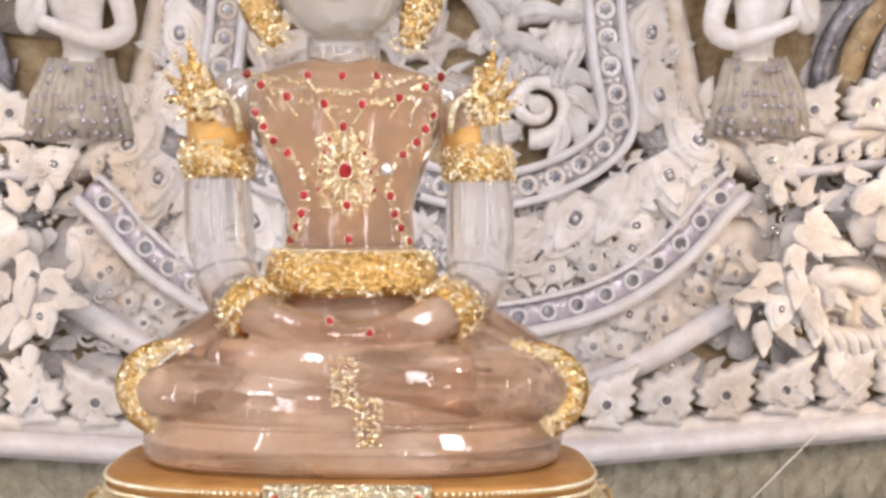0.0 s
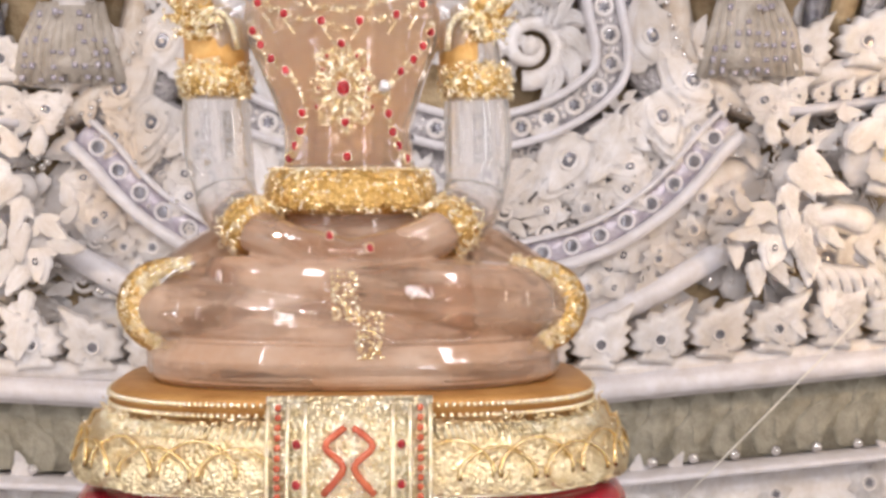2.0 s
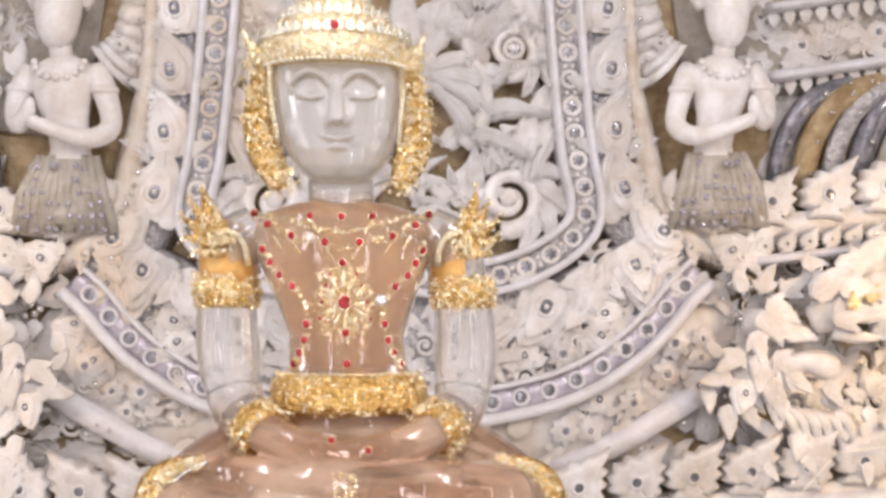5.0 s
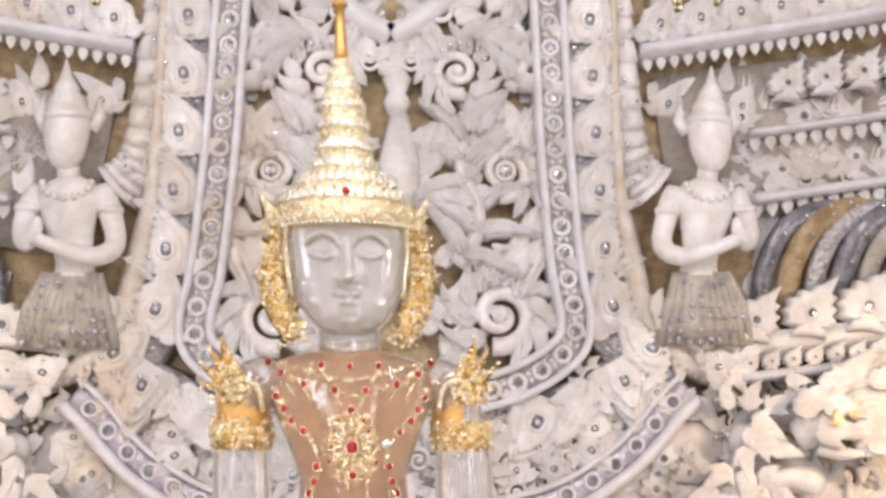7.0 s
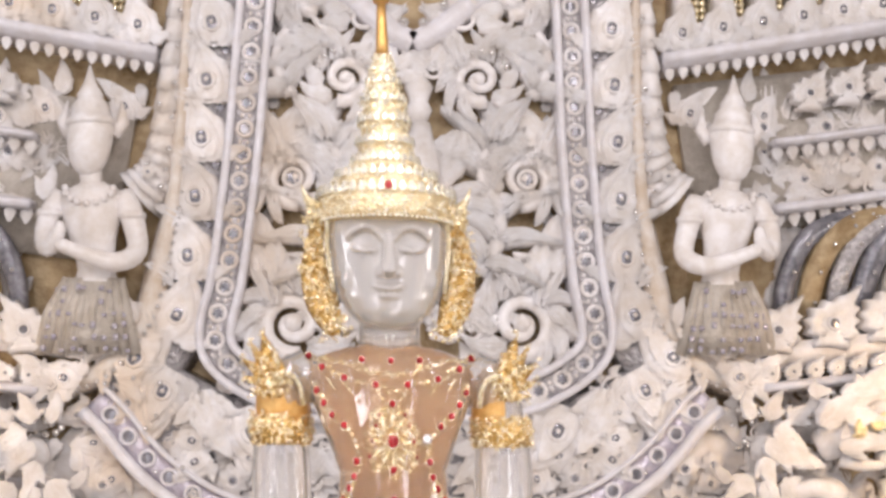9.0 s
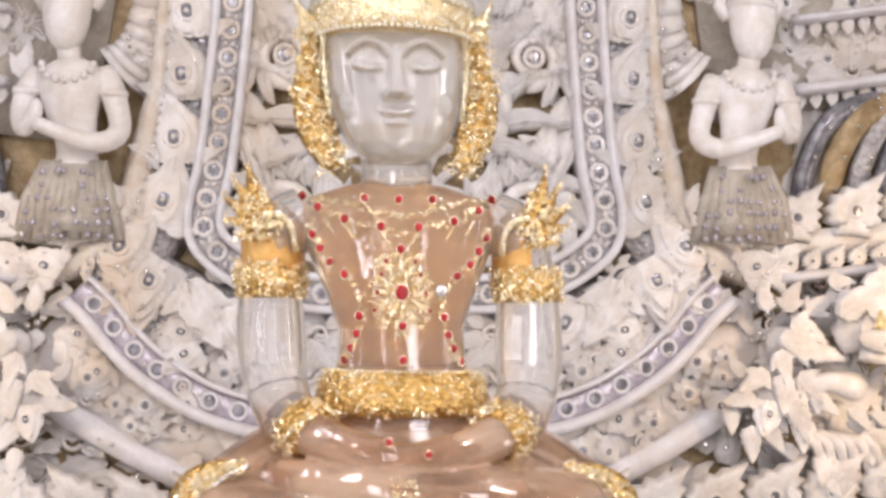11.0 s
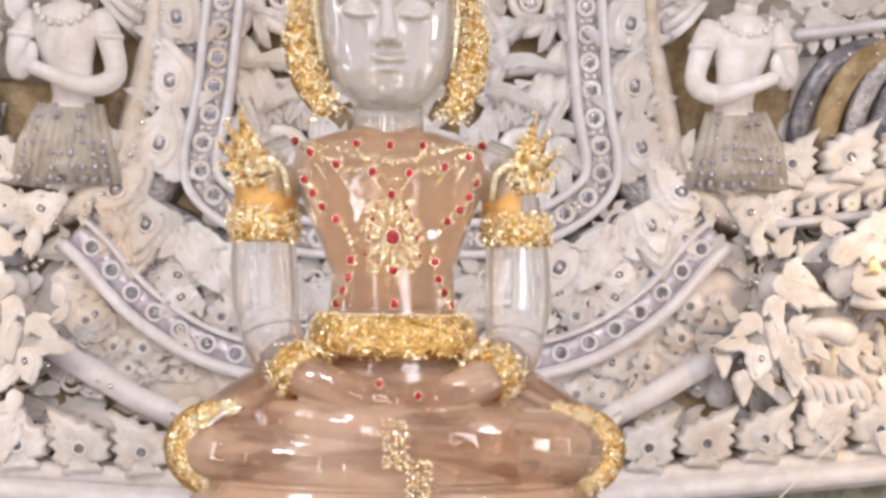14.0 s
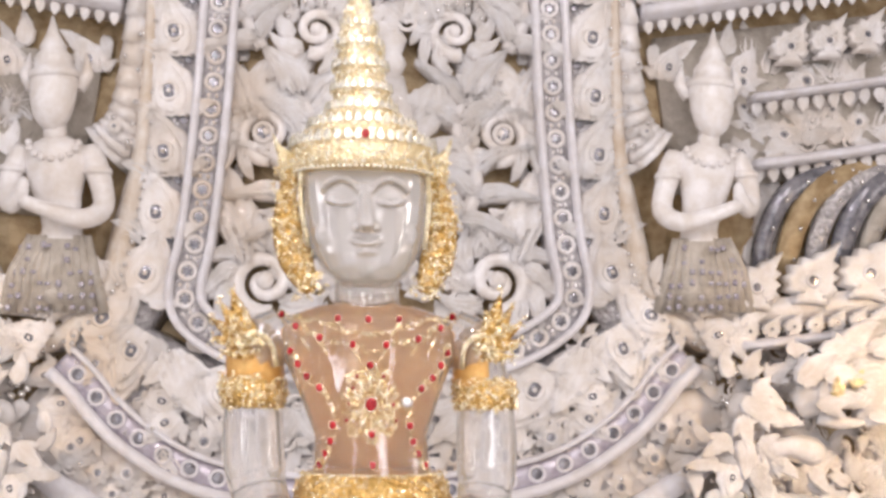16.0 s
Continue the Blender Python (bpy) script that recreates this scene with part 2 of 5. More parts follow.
def facing(u, v, d, turn, size, flip=1, lift=0.0):
    """A pose on the screen: local y runs along the turn (degrees from up, to the right), local z out of the wall."""
    t = radians(turn)
    side = Vector((math.cos(t), 0, -math.sin(t)))
    along = Vector((math.sin(t), 0, math.cos(t)))
    out = Vector((0, -1, 0))
    m = Matrix((side * size * flip, along * size, out * size)).transposed().to_4x4()
    m.translation = W(u, v, d)
    return m @ Matrix.Rotation(radians(lift), 4, "X")

# ---- hall ----
def setting(name, lo, hi, material, label, category):
    bm = bmesh.new()
    box(bm, lo, hi)
    return solid(name, bm, material, label, category, "structure", False)


setting("floor", (-3.2, -3.2, -1.4), (3.2, 2.4, -1.3), MARBLE, "polished grey marble floor of the hall", "floor")
setting("ceiling", (-3.2, -3.2, 2.6), (3.2, 2.4, 2.7), PLASTER, "plain cream plaster ceiling of the hall", "ceiling")
setting("wall_north", (-3.2, 2.3, -1.3), (3.2, 2.4, 2.6), PLASTER, "cream plaster wall behind the altar", "wall")
setting("wall_south", (-3.2, -3.2, -1.3), (3.2, -3.1, 2.6), PLASTER, "cream plaster wall opposite the altar", "wall")
setting("wall_west", (-3.2, -3.1, -1.3), (-3.1, 2.3, 2.6), PLASTER, "cream plaster side wall", "wall")
setting("wall_east", (3.1, -3.1, -1.3), (3.2, 2.3, 2.6), PLASTER, "cream plaster side wall", "wall")

for k, x in enumerate(SLOTS):
    bm = bmesh.new()
    for lo, hi in (((x - 0.13, -3.1, -0.9), (x - 0.09, -3.0, 1.6)), ((x + 0.09, -3.1, -0.9), (x + 0.13, -3.0, 1.6)), ((x - 0.09, -3.1, -0.9), (x + 0.09, -3.0, -0.82)), ((x - 0.09, -3.1, 1.52), (x + 0.09, -3.0, 1.6))):
        box(bm, lo, hi)
    solid(f"window_{k + 1}", bm, WOOD, "tall narrow window with a dark wooden frame", "window", "structure", False)

for k, (x, y) in enumerate([(x, y) for x in (-1, 1) for y in BAYS]):
    bm = bmesh.new()
    for y0, y1, z0, z1 in ((-0.15, -0.10, -0.68, 1.58), (0.10, 0.15, -0.68, 1.58), (-0.10, 0.10, -0.68, -0.58), (-0.10, 0.10, 1.48, 1.58)):
        box(bm, (min(x * 3.1, x * 3.0), y + y0, z0), (max(x * 3.1, x * 3.0), y + y1, z1))
    solid(f"window_{k + 5}", bm, WOOD, "tall narrow side window with a dark wooden frame", "window", "structure", False)

# carved screen: the flat grounds
bm = bmesh.new()
box(bm, (-1.6, 1.665, -1.3), (1.8, 1.78, 2.0))
solid("altar_screen", bm, OCHRE, "ochre gilt ground of the carved altar screen", "altar screen", "structure", False)

SIDES = (1, -1)


def mirrored(line, s):
    return [Vector((s * p[0], p[1])) for p in line]


BAND = smooth_line([(0.318, 1.34), (0.334, 1.19), (0.343, 1.0), (0.352, 0.81), (0.372, 0.575), (0.391, 0.475), (0.386, 0.416), (0.348, 0.375),
                    (0.295, 0.343), (0.241, 0.322), (0.17, 0.308), (0.08, 0.31), (0.0, 0.33)])
ARC = smooth_line([(0.627, 0.318), (0.585, 0.279), (0.545, 0.231), (0.5, 0.185), (0.454, 0.15), (0.404, 0.118), (0.35, 0.094), (0.295, 0.078), (0.2, 0.06), (0.1, 0.052), (0.0, 0.05)])
LOW = smooth_line([(0.78, 0.175), (0.69, 0.112), (0.608, 0.058), (0.50, -0.005), (0.40, -0.055), (0.30, -0.09), (0.15, -0.12), (0.0, -0.13)])


def rail(name, line, w, d0, d1, parent, material=RAIL):
    bm = bmesh.new()
    sweep(bm, line, fillet(w, d0, d1))
    return part(name, bm, material, parent)


def offset(line, o):
    out = []
    for i, p in enumerate(line):
        d = (line[min(i + 1, len(line) - 1)] - line[max(i - 1, 0)]).normalized()
        out.append(Vector((p[0] - d[1] * o, p[1] + d[0] * o)))
    return out


for s in SIDES:
    b = thing("gem_border", W(s * 0.37, 0.31), "white carved border set with a row of round mirror gems", "border", "gem borders of the screen")
    line = mirrored(BAND, s)
    rail("bed", line, 0.062, -0.066, 0.012, b, GREY)
    rail("inner_rail", offset(line, 0.031 * -s), 0.017, -0.066, 0.034, b)
    rail("outer_rail", offset(line, 0.031 * s), 0.017, -0.066, 0.034, b)
    a = thing("arc_border", W(s * 0.45, 0.05), "curved white carved border with dark mirror gems", "border", "arc borders of the screen")
    line = mirrored(ARC, s)
    rail("bed", line, 0.05, -0.066, 0.014, a, LILAC)
    rail("inner_rail", offset(line, 0.029 * -s), 0.012, -0.066, 0.026, a)
    rail("outer_rail", offset(line, 0.032 * s), 0.024, -0.066, 0.036, a)
    c = thing("foot_rail", W(s * 0.4, -0.13), "plain white curved rail below the carved foot", "rail", "foot rails")
    rail("bar", mirrored(LOW, s), 0.050, -0.066, 0.012, c)

# ---- carved motifs, one mesh each, shared by many pieces ----
def leaf(bm, length=1.0, wide=0.24, curl=0.3, base=(0, 0, 0), turn=0.0, high=0.12, teeth=4, n=13, slot=0, tip=0.12):
    """A flame-shaped leaf in the local xy plane, domed and grooved, its tip bent aside and forward."""
    ts = (-1, -0.86, -0.62, -0.34, 0, 0.34, 0.62, 0.86, 1)
    crest = (0, 0.85, 0.42, 1.0, 0.30, 1.0, 0.42, 0.85, 0)
    ca, sa = math.cos(radians(turn)), math.sin(radians(turn))
    rows = []
    for i in range(n + 1):
        s = i / n
        w = 1.18 * wide * math.sin(math.pi * (0.08 + 0.92 * s) ** 0.8) ** 0.75 * (1 - 0.25 * s)
        saw = (s * teeth) % 1.0
        w *= 0.88 + 0.20 * saw if teeth else 1.0
        cx, cy = curl * s * s * length, s * length * (1 - 0.12 * abs(curl) * s)
        lean = 2 * curl * s
        nx, ny = 1 / math.hypot(1, lean), -lean / math.hypot(1, lean)
        row = []
        for t, q in zip(ts, crest):
            z = 1.5 * high * q * (0.5 + 0.5 * math.sin(math.pi * min(1, s + 0.25)))
            z += tip * s ** 3 - (0.06 if abs(t) == 1 else 0)
            x, y = cx + nx * w * t, cy + ny * w * t
            row.append(bm.verts.new((base[0] + ca * x + sa * y, base[1] - sa * x + ca * y, base[2] + z)))
        rows.append(row)
    for a, b in zip(rows, rows[1:]):
        for k in range(len(ts) - 1):
            bm.faces.new((a[k], a[k + 1], b[k + 1], b[k])).material_index = slot


def scroll(bm, r=0.3, turns=1.4, thick=0.07, centre=(0, 0), start=0.0, flip=1, z=0.04, n=26):
    """A volute of round section that narrows to its eye."""
    pts, rad = [], []
    for i in range(n + 1):
        s = i / n
        a = radians(start) + flip * 2 * math.pi * turns * s
        q = r * (1 - 0.82 * s)
        pts.append((centre[0] + q * math.cos(a), centre[1] + q * math.sin(a), z + 0.04 * s))
        rad.append(thick * (0.9 - 0.5 * s))
    tube(bm, pts, rad, 7, 1.0, (0, 0, 1))
    ball(bm, (centre[0], centre[1], z + 0.05), thick * 0.9, 8, 5)


def hoop(bm, c, r, t, seg=16, side=6, slot=0, z=0.0):
    f0 = len(bm.faces)
    rings = []
    for i in range(seg):
        a = 2 * math.pi * i / seg
        rings.append([bm.verts.new((c[0] + (r + t * math.cos(b)) * math.cos(a), c[1] + (r + t * math.cos(b)) * math.sin(a), z + t * math.sin(b)))
                      for b in (2 * math.pi * k / side for k in range(side))])
    for i in range(seg):
        for k in range(side):
            p, q = rings[i], rings[(i + 1) % seg]
            bm.faces.new((p[k], q[k], q[(k + 1) % side], p[(k + 1) % side])).material_index = slot


def disc(bm, c, r, z, slot, seg=12, dome=0.25):
    top = bm.verts.new((c[0], c[1], z + r * dome))
    rim = [bm.verts.new((c[0] + r * math.cos(2 * math.pi * k / seg), c[1] + r * math.sin(2 * math.pi * k / seg), z)) for k in range(seg)]
    for k in range(seg):
        bm.faces.new((top, rim[k], rim[(k + 1) % seg])).material_index = slot


def make(name, build, mats=None):
    bm = bmesh.new()
    build(bm)
    for f in bm.faces:
        f.smooth = True
    me = bpy.data.meshes.new(name)
    bm.to_mesh(me)
    bm.free()
    for m in mats or [WHITE, MIRROR]:
        me.materials.append(m)
    return me


def build_flame(bm):
    leaf(bm, 1.0, 0.24, 0.30, teeth=5, high=0.14)
    leaf(bm, 0.5, 0.13, 0.35, (0.08, 0.1, 0.02), 35, 0.1, 3, 8)
    leaf(bm, 0.45, 0.12, -0.3, (-0.08, 0.12, 0.02), -35, 0.1, 3, 8)


def build_sprig(bm):
    leaf(bm, 0.95, 0.20, 0.35, (0, 0.1, 0), 0, 0.14, 4)
    leaf(bm, 0.6, 0.15, 0.4, (0.1, 0.15, 0.03), 38, 0.12, 3, 9)
    leaf(bm, 0.55, 0.14, -0.4, (-0.1, 0.15, 0.03), -40, 0.12, 3, 9)
    leaf(bm, 0.4, 0.12, 0.5, (0.15, 0.0, 0.03), 80, 0.1, 2, 7)
    leaf(bm, 0.4, 0.12, -0.5, (-0.15, 0.0, 0.03), -80, 0.1, 2, 7)
    scroll(bm, 0.17, 1.2, 0.05, (0.0, 0.12), 200, 1, 0.12)


def build_scroll(bm):
    scroll(bm, 0.34, 1.5, 0.085, (0, 0.3), -90, 1, 0.05)
    for k, a in enumerate((-110, -60, -10, 40, 90, 140)):
        t = radians(90 - a)
        leaf(bm, 0.34, 0.11, 0.5, (0.33 * math.cos(t), 0.3 + 0.33 * math.sin(t), 0), a + 25, 0.1, 2, 7)
    leaf(bm, 0.75, 0.15, 0.4, (0.22, 0.42, 0.02), 15, 0.12, 4, 10)


def build_eye_leaf(bm):
    leaf(bm, 1.0, 0.40, 0.20, teeth=3, high=0.10, tip=0.12)
    leaf(bm, 0.80, 0.25, 0.16, (0, 0.06, 0.07), 0, 0.06, 0, 10)
    hoop(bm, (0.02, 0.36), 0.125, 0.03, z=0.14)
    disc(bm, (0.02, 0.36), 0.11, 0.145, 1)
    ball(bm, (0.02, 0.36, 0.17), 0.04, 6, 4)
    leaf(bm, 0.42, 0.12, 0.45, (0.24, 0.02, 0.02), 40, 0.1, 2, 7)
    leaf(bm, 0.42, 0.12, -0.45, (-0.24, 0.02, 0.02), -40, 0.1, 2, 7)


def build_palmette(bm):
    """A flame palmette on a narrow foot with two volutes, jagged edges, its tip swept to one side, with an eye."""
    edge = [(0.10, 0.0), (0.27, -0.03), (0.31, 0.04), (0.19, 0.11), (0.34, 0.14), (0.45, 0.26), (0.37, 0.36), (0.47, 0.47), (0.36, 0.55), (0.46, 0.68), (0.35, 0.74), (0.45, 1.06), (0.22, 0.88), (0.10, 0.86),
            (0.02, 0.74), (-0.16, 0.76), (-0.20, 0.63), (-0.37, 0.61), (-0.35, 0.48), (-0.47, 0.40), (-0.38, 0.30), (-0.43, 0.18), (-0.19, 0.11), (-0.31, 0.04), (-0.27, -0.03), (-0.10, 0.0)]
    n, c = len(edge), (0.0, 0.38)
    rows = []
    for f, z, g in ((1.0, -0.14, 0), (1.0, 0.05, 0), (0.93, 0.13, 0.02), (0.72, 0.15, -0.035), (0.45, 0.10, 0.03), (0.26, 0.15, 0), (0.17, 0.13, 0)):
        rows.append([bm.verts.new((c[0] + (x - c[0]) * f, c[1] + (y - c[1]) * f, z + (g if k % 2 else -g) + 0.10 * max(0, y - 0.7) * f)) for k, (x, y) in enumerate(edge)])
    for p, q in zip(rows, rows[1:]):
        for k in range(n):
            bm.faces.new((p[k], p[(k + 1) % n], q[(k + 1) % n], q[k]))
    bm.faces.new(rows[-1])
    hoop(bm, c, 0.10, 0.028, 12, 5, z=0.15)
    disc(bm, c, 0.095, 0.145, 1, 10, 0.1)


def build_whorl(bm):
    """A heavy volute with jagged flame leaves round its outside and a long terminal flame."""
    scroll(bm, 0.31, 1.45, 0.105, (0, 0.3), -100, 1, 0.07, 32)
    for k, a in enumerate((-150, -112, -76, -42, -8, 26, 60, 94, 128)):
        t = radians(90 - a)
        leaf(bm, 0.38 + 0.05 * (k % 2), 0.085, 0.60, (0.27 * math.cos(t), 0.3 + 0.27 * math.sin(t), -0.04), a + 34, 0.18, 2, 8, tip=0.2)
    leaf(bm, 0.95, 0.12, 0.34, (0.16, 0.46, 0.0), 8, 0.2, 5, 13, tip=0.25)
    leaf(bm, 0.60, 0.09, -0.50, (-0.05, 0.56, 0.0), -22, 0.18, 3, 9, tip=0.2)


def build_plume(bm):
    """A tall plume: jagged flame leaves overlapping up both sides of a bent stem."""
    line = smooth_line([(-0.05, 0.0, 0.05), (0.07, 0.20, 0.10), (0.06, 0.42, 0.12), (-0.05, 0.62, 0.12), (-0.02, 0.80, 0.12), (0.07, 0.92, 0.14)], 4)
    tube(bm, line, [0.060 - 0.0018 * k for k in range(len(line))], 8, 1.0, (0, 0, 1))
    for k in range(1, len(line) - 1, 3):
        p, d = line[k], line[k + 1] - line[k - 1]
        a = math.degrees(math.atan2(d[0], d[1]))
        for w in (1, -1):
            leaf(bm, 0.36, 0.050, 0.65 * w, (p[0], p[1], 0.02), a + 40 * w, 0.12, 3, 9, tip=0.12)
    leaf(bm, 0.34, 0.10, 0.5, (0.02, 0.84, 0.06), 10, 0.16, 4, 9, tip=0.16)


def build_rosette(bm):
    for k in range(8):
        leaf(bm, 0.46, 0.15, 0.0, (0, 0, 0.02), 45 * k, 0.10, 0, 6, tip=-0.05)
    hoop(bm, (0, 0), 0.16, 0.045, z=0.13, seg=12)
    disc(bm, (0, 0), 0.14, 0.14, 1)


def build_gem(bm):
    hoop(bm, (0, 0), 0.40, 0.12, seg=18, z=0.06)
    disc(bm, (0, 0), 0.34, 0.05, 1, 16, 0.15)
    for k in range(6):
        a = math.pi * k / 3
        ball(bm, (0.25 * math.cos(a), 0.25 * math.sin(a), 0.11), 0.06, 6, 4)
    for y in (-0.72, 0.72):
        for x in (-0.2, 0.2):
            ball(bm, (x, y, 0.05), 0.11, 6, 4)


def build_scale(bm):
    leaf(bm, 1.0, 0.50, 0.0, teeth=0, high=0.10, n=7, tip=0.34)


WHORL, PLUME = make("whorl", build_whorl), make("plume", build_plume)
FLAME, SPRIG, SCROLL = make("flame", build_flame), make("sprig", build_sprig), make("scroll", build_scroll)
EYE_LEAF, PALMETTE, ROSETTE = make("eye_leaf", build_eye_leaf), make("palmette", build_palmette), make("rosette", build_rosette)
GEM, SCALE = make("gem", build_gem), make("scale", build_scale)
GEM_LILAC = make("gem", lambda bm: (hoop(bm, (0, 0), 0.40, 0.10, seg=18, z=0.06), disc(bm, (0, 0), 0.34, 0.05, 1, 16, 0.15)), [RAIL, MIRROR])
TOOTH = make("tooth", lambda bm: leaf(bm, 1.0, 0.34, 0.0, teeth=0, high=0.2, n=6))
LEAF = make("leaf", lambda bm: leaf(bm, 1.0, 0.26, 0.35, teeth=4, high=0.16))
BEAD = make("bead", lambda bm: ball(bm, (0, 0, 0), 1.0, 8, 6), [SILVER])
STONE = make("stone", lambda bm: ball(bm, (0, 0, 0), 0.0022, 6, 4, (1, 0.5, 1)), [COPPER])
GILT_TILE = make("gilt_tile", lambda bm: ball(bm, (0, 0, 0), 1.0, 6, 4, (1, 1, 0.5)), [GOLD_BEAD])
MIRROR_CHIP = make("mirror_chip", lambda bm: disc(bm, (0, 0), 1.0, 0.1, 0, 4, 0.2), [MIRROR])
DULL_LEAF = make("leaf", lambda bm: leaf(bm, 1.0, 0.26, 0.3, teeth=4, high=0.05), [DULL])
GLOW_FLAME = make("flame", build_flame, [CROWN_GOLD, CROWN_GOLD])
def build_petal(bm):
    leaf(bm, 0.92, 0.44, 0.0, teeth=0, high=0.10, n=8, tip=0.05)
    n = len(bm.faces)
    arch = [(0.47 * math.sin(a) * (1.0 - 0.25 * max(0.0, math.cos(a)) ** 2), 0.42 + 0.56 * math.cos(a) * (1.0 if math.cos(a) > 0 else 0.8), 0.10) for a in (radians(-105 + 15 * k) for k in range(15))]
    tube(bm, arch, 0.032, 6, 1.0, (0, 0, 1))
    for f in list(bm.faces)[n:]:
        f.material_index = 1


GILT_PETAL = make("petal", build_petal, [CROWN_GOLD, PETAL])
rnd = random.Random(11)


def horn(parent, name, inner, outer, s, step, lip, material):
    """A domed strip between two edges, cut into overlapping lengths whose lower lips stand proud."""
    across = (0.0, 0.06, 0.25, 0.5, 0.75, 0.94, 1.0)
    dome = (-0.066, 0.006, 0.022, 0.028, 0.022, 0.006, -0.066)
    for k in range(0, len(inner) - step, step):
        bm = bmesh.new()
        rows = []
        for i in range(step + 1):
            a, b = inner[k + i], outer[k + i]
            rows.append([W(s * (a[0] + (b[0] - a[0]) * t), a[1] + (b[1] - a[1]) * t - 0.012 * lip / 0.02 * math.sin(math.pi * t) * (i == step), h + (lip * (i / step) ** 1.5 if h > 0 and step < 9 else 0)) for t, h in zip(across, dome)])
        last = rows[-1]
        rows.append([Vector((p.x, WALL_Y + 0.066, p.z)) for p in last])
        ring_skin(bm, rows, False, False)
        part(name, bm, material, parent)


def along(line, step, start=0.0):
    """Places every step metres along a line: (u, v, angle of travel from up)."""
    out, need = [], start
    for a, b in zip(line, line[1:]):
        d = (b - a).length
        while need <= d:
            p = a.lerp(b, need / d)
            out.append((p[0], p[1], math.degrees(math.atan2(b[0] - a[0], b[1] - a[1]))))
            need += step
        need -= d
    return out


def inside(u, v, poly):
    hit = False
    for (x0, y0), (x1, y1) in zip(poly, poly[1:] + poly[:1]):
        if (y0 > v) != (y1 > v) and u < (x1 - x0) * (v - y0) / (y1 - y0) + x0:
            hit = not hit
    return hit


def fill(parent, poly, gap, sizes, kinds, flow, depth, s=1, jitter=28, limit=300, name="leaf"):
    """Leaves packed in an outline, each apart from the last by a gap."""
    us, vs = [p[0] for p in poly], [p[1] for p in poly]
    done = []
    for _ in range(3000):
        u, v = rnd.uniform(min(us), max(us)), rnd.uniform(min(vs), max(vs))
        if not inside(u, v, poly) or any((u - a) ** 2 + (v - b) ** 2 < gap * gap for a, b in done):
            continue
        done.append((u, v))
        t = flow(u, v) + rnd.uniform(-jitter, jitter)
        m = facing(s * u, v, depth + rnd.uniform(-0.008, 0.012), s * t, rnd.uniform(*sizes), s * rnd.choice((1, 1, -1)), rnd.uniform(-12, 3))
        piece(name, rnd.choice(kinds), m, parent)
        if len(done) >= limit:
            break
    return done

# ---- the crystal image and its regalia ----
bm = bmesh.new()
# base slab
oval(bm, [(0.080, 0.124, 0.076, 0, 0), (0.084, 0.129, 0.080, 0, 0), (0.096, 0.130, 0.081, 0, 0), (0.106, 0.122, 0.075, 0, 0)], 40, 2.6)
# thighs sloping to the knees, crossed shins, soles
for s in SIDES:
    tube(bm, smooth_line([S(s * 0.025, 0.028, 0.156), S(s * 0.066, 0.018, 0.146), S(s * 0.100, 0.002, 0.132), S(s * 0.1185, -0.012, 0.1245)], 4),
         [0.035, 0.0352, 0.0352, 0.035, 0.0345, 0.0335, 0.0325, 0.031, 0.0295, 0.028, 0.0265, 0.0245, 0.0225], 18)
    ball(bm, S(s * 0.1185, -0.012, 0.1240), 0.0232, 18, 12, (1.0, 1.0, 1.0))
tube(bm, smooth_line([S(-0.1185, -0.014, 0.1225), S(-0.07, -0.042, 0.119), S(0.0, -0.054, 0.116), S(0.07, -0.043, 0.112), S(0.10, -0.03, 0.110)], 5),
     [0.0225, 0.0235, 0.024, 0.024, 0.0235, 0.023, 0.022, 0.0215, 0.021, 0.020, 0.019, 0.018, 0.017, 0.016, 0.015, 0.015, 0.014, 0.013, 0.012, 0.011, 0.01], 16)
tube(bm, smooth_line([S(0.1185, -0.014, 0.1245), S(0.07, -0.044, 0.131), S(0.0, -0.053, 0.137), S(-0.06, -0.043, 0.143), S(-0.085, -0.034, 0.147)], 5),
     [0.0225, 0.0235, 0.024, 0.024, 0.0235, 0.023, 0.022, 0.021, 0.020, 0.019, 0.018, 0.017, 0.016, 0.015, 0.014, 0.014, 0.013, 0.012, 0.011, 0.01, 0.009], 16)
# torso
oval(bm, [(0.135, 0.075, 0.045, 0, 0.012), (0.165, 0.062, 0.040, 0, 0.01), (0.19, 0.049, 0.033, 0, 0.008), (0.215, 0.041, 0.029, 0, 0.006), (0.235, 0.040, 0.029, 0, 0.004),
          (0.26, 0.049, 0.031, 0, 0.003), (0.285, 0.059, 0.033, 0, 0.002), (0.305, 0.064, 0.032, 0, 0.004), (0.318, 0.058, 0.028, 0, 0.006), (0.326, 0.034, 0.022, 0, 0.006)], 28, 2.3)
# arms, forearms and palms in the lap
for s in SIDES:
    tube(bm, smooth_line([S(s * 0.058, 0.006, 0.310), S(s * 0.076, 0.006, 0.296), S(s * 0.082, 0.008, 0.265), S(s * 0.083, 0.010, 0.225), S(s * 0.080, 0.006, 0.195)], 4),
         [0.017, 0.018, 0.019, 0.020, 0.020, 0.0195, 0.019, 0.019, 0.0195, 0.0205, 0.0215, 0.022, 0.0222, 0.022, 0.0215, 0.0205, 0.019], 14)
    tube(bm, smooth_line([S(s * 0.081, 0.006, 0.203), S(s * 0.074, -0.010, 0.184), S(s * 0.057, -0.032, 0.171), S(s * 0.028, -0.047, 0.161), S(s * 0.0, -0.050, 0.158)], 4),
         [0.020, 0.020, 0.0198, 0.0195, 0.019, 0.018, 0.017, 0.0155, 0.0145, 0.0138, 0.013, 0.0125, 0.012, 0.012, 0.011, 0.010, 0.009], 12)
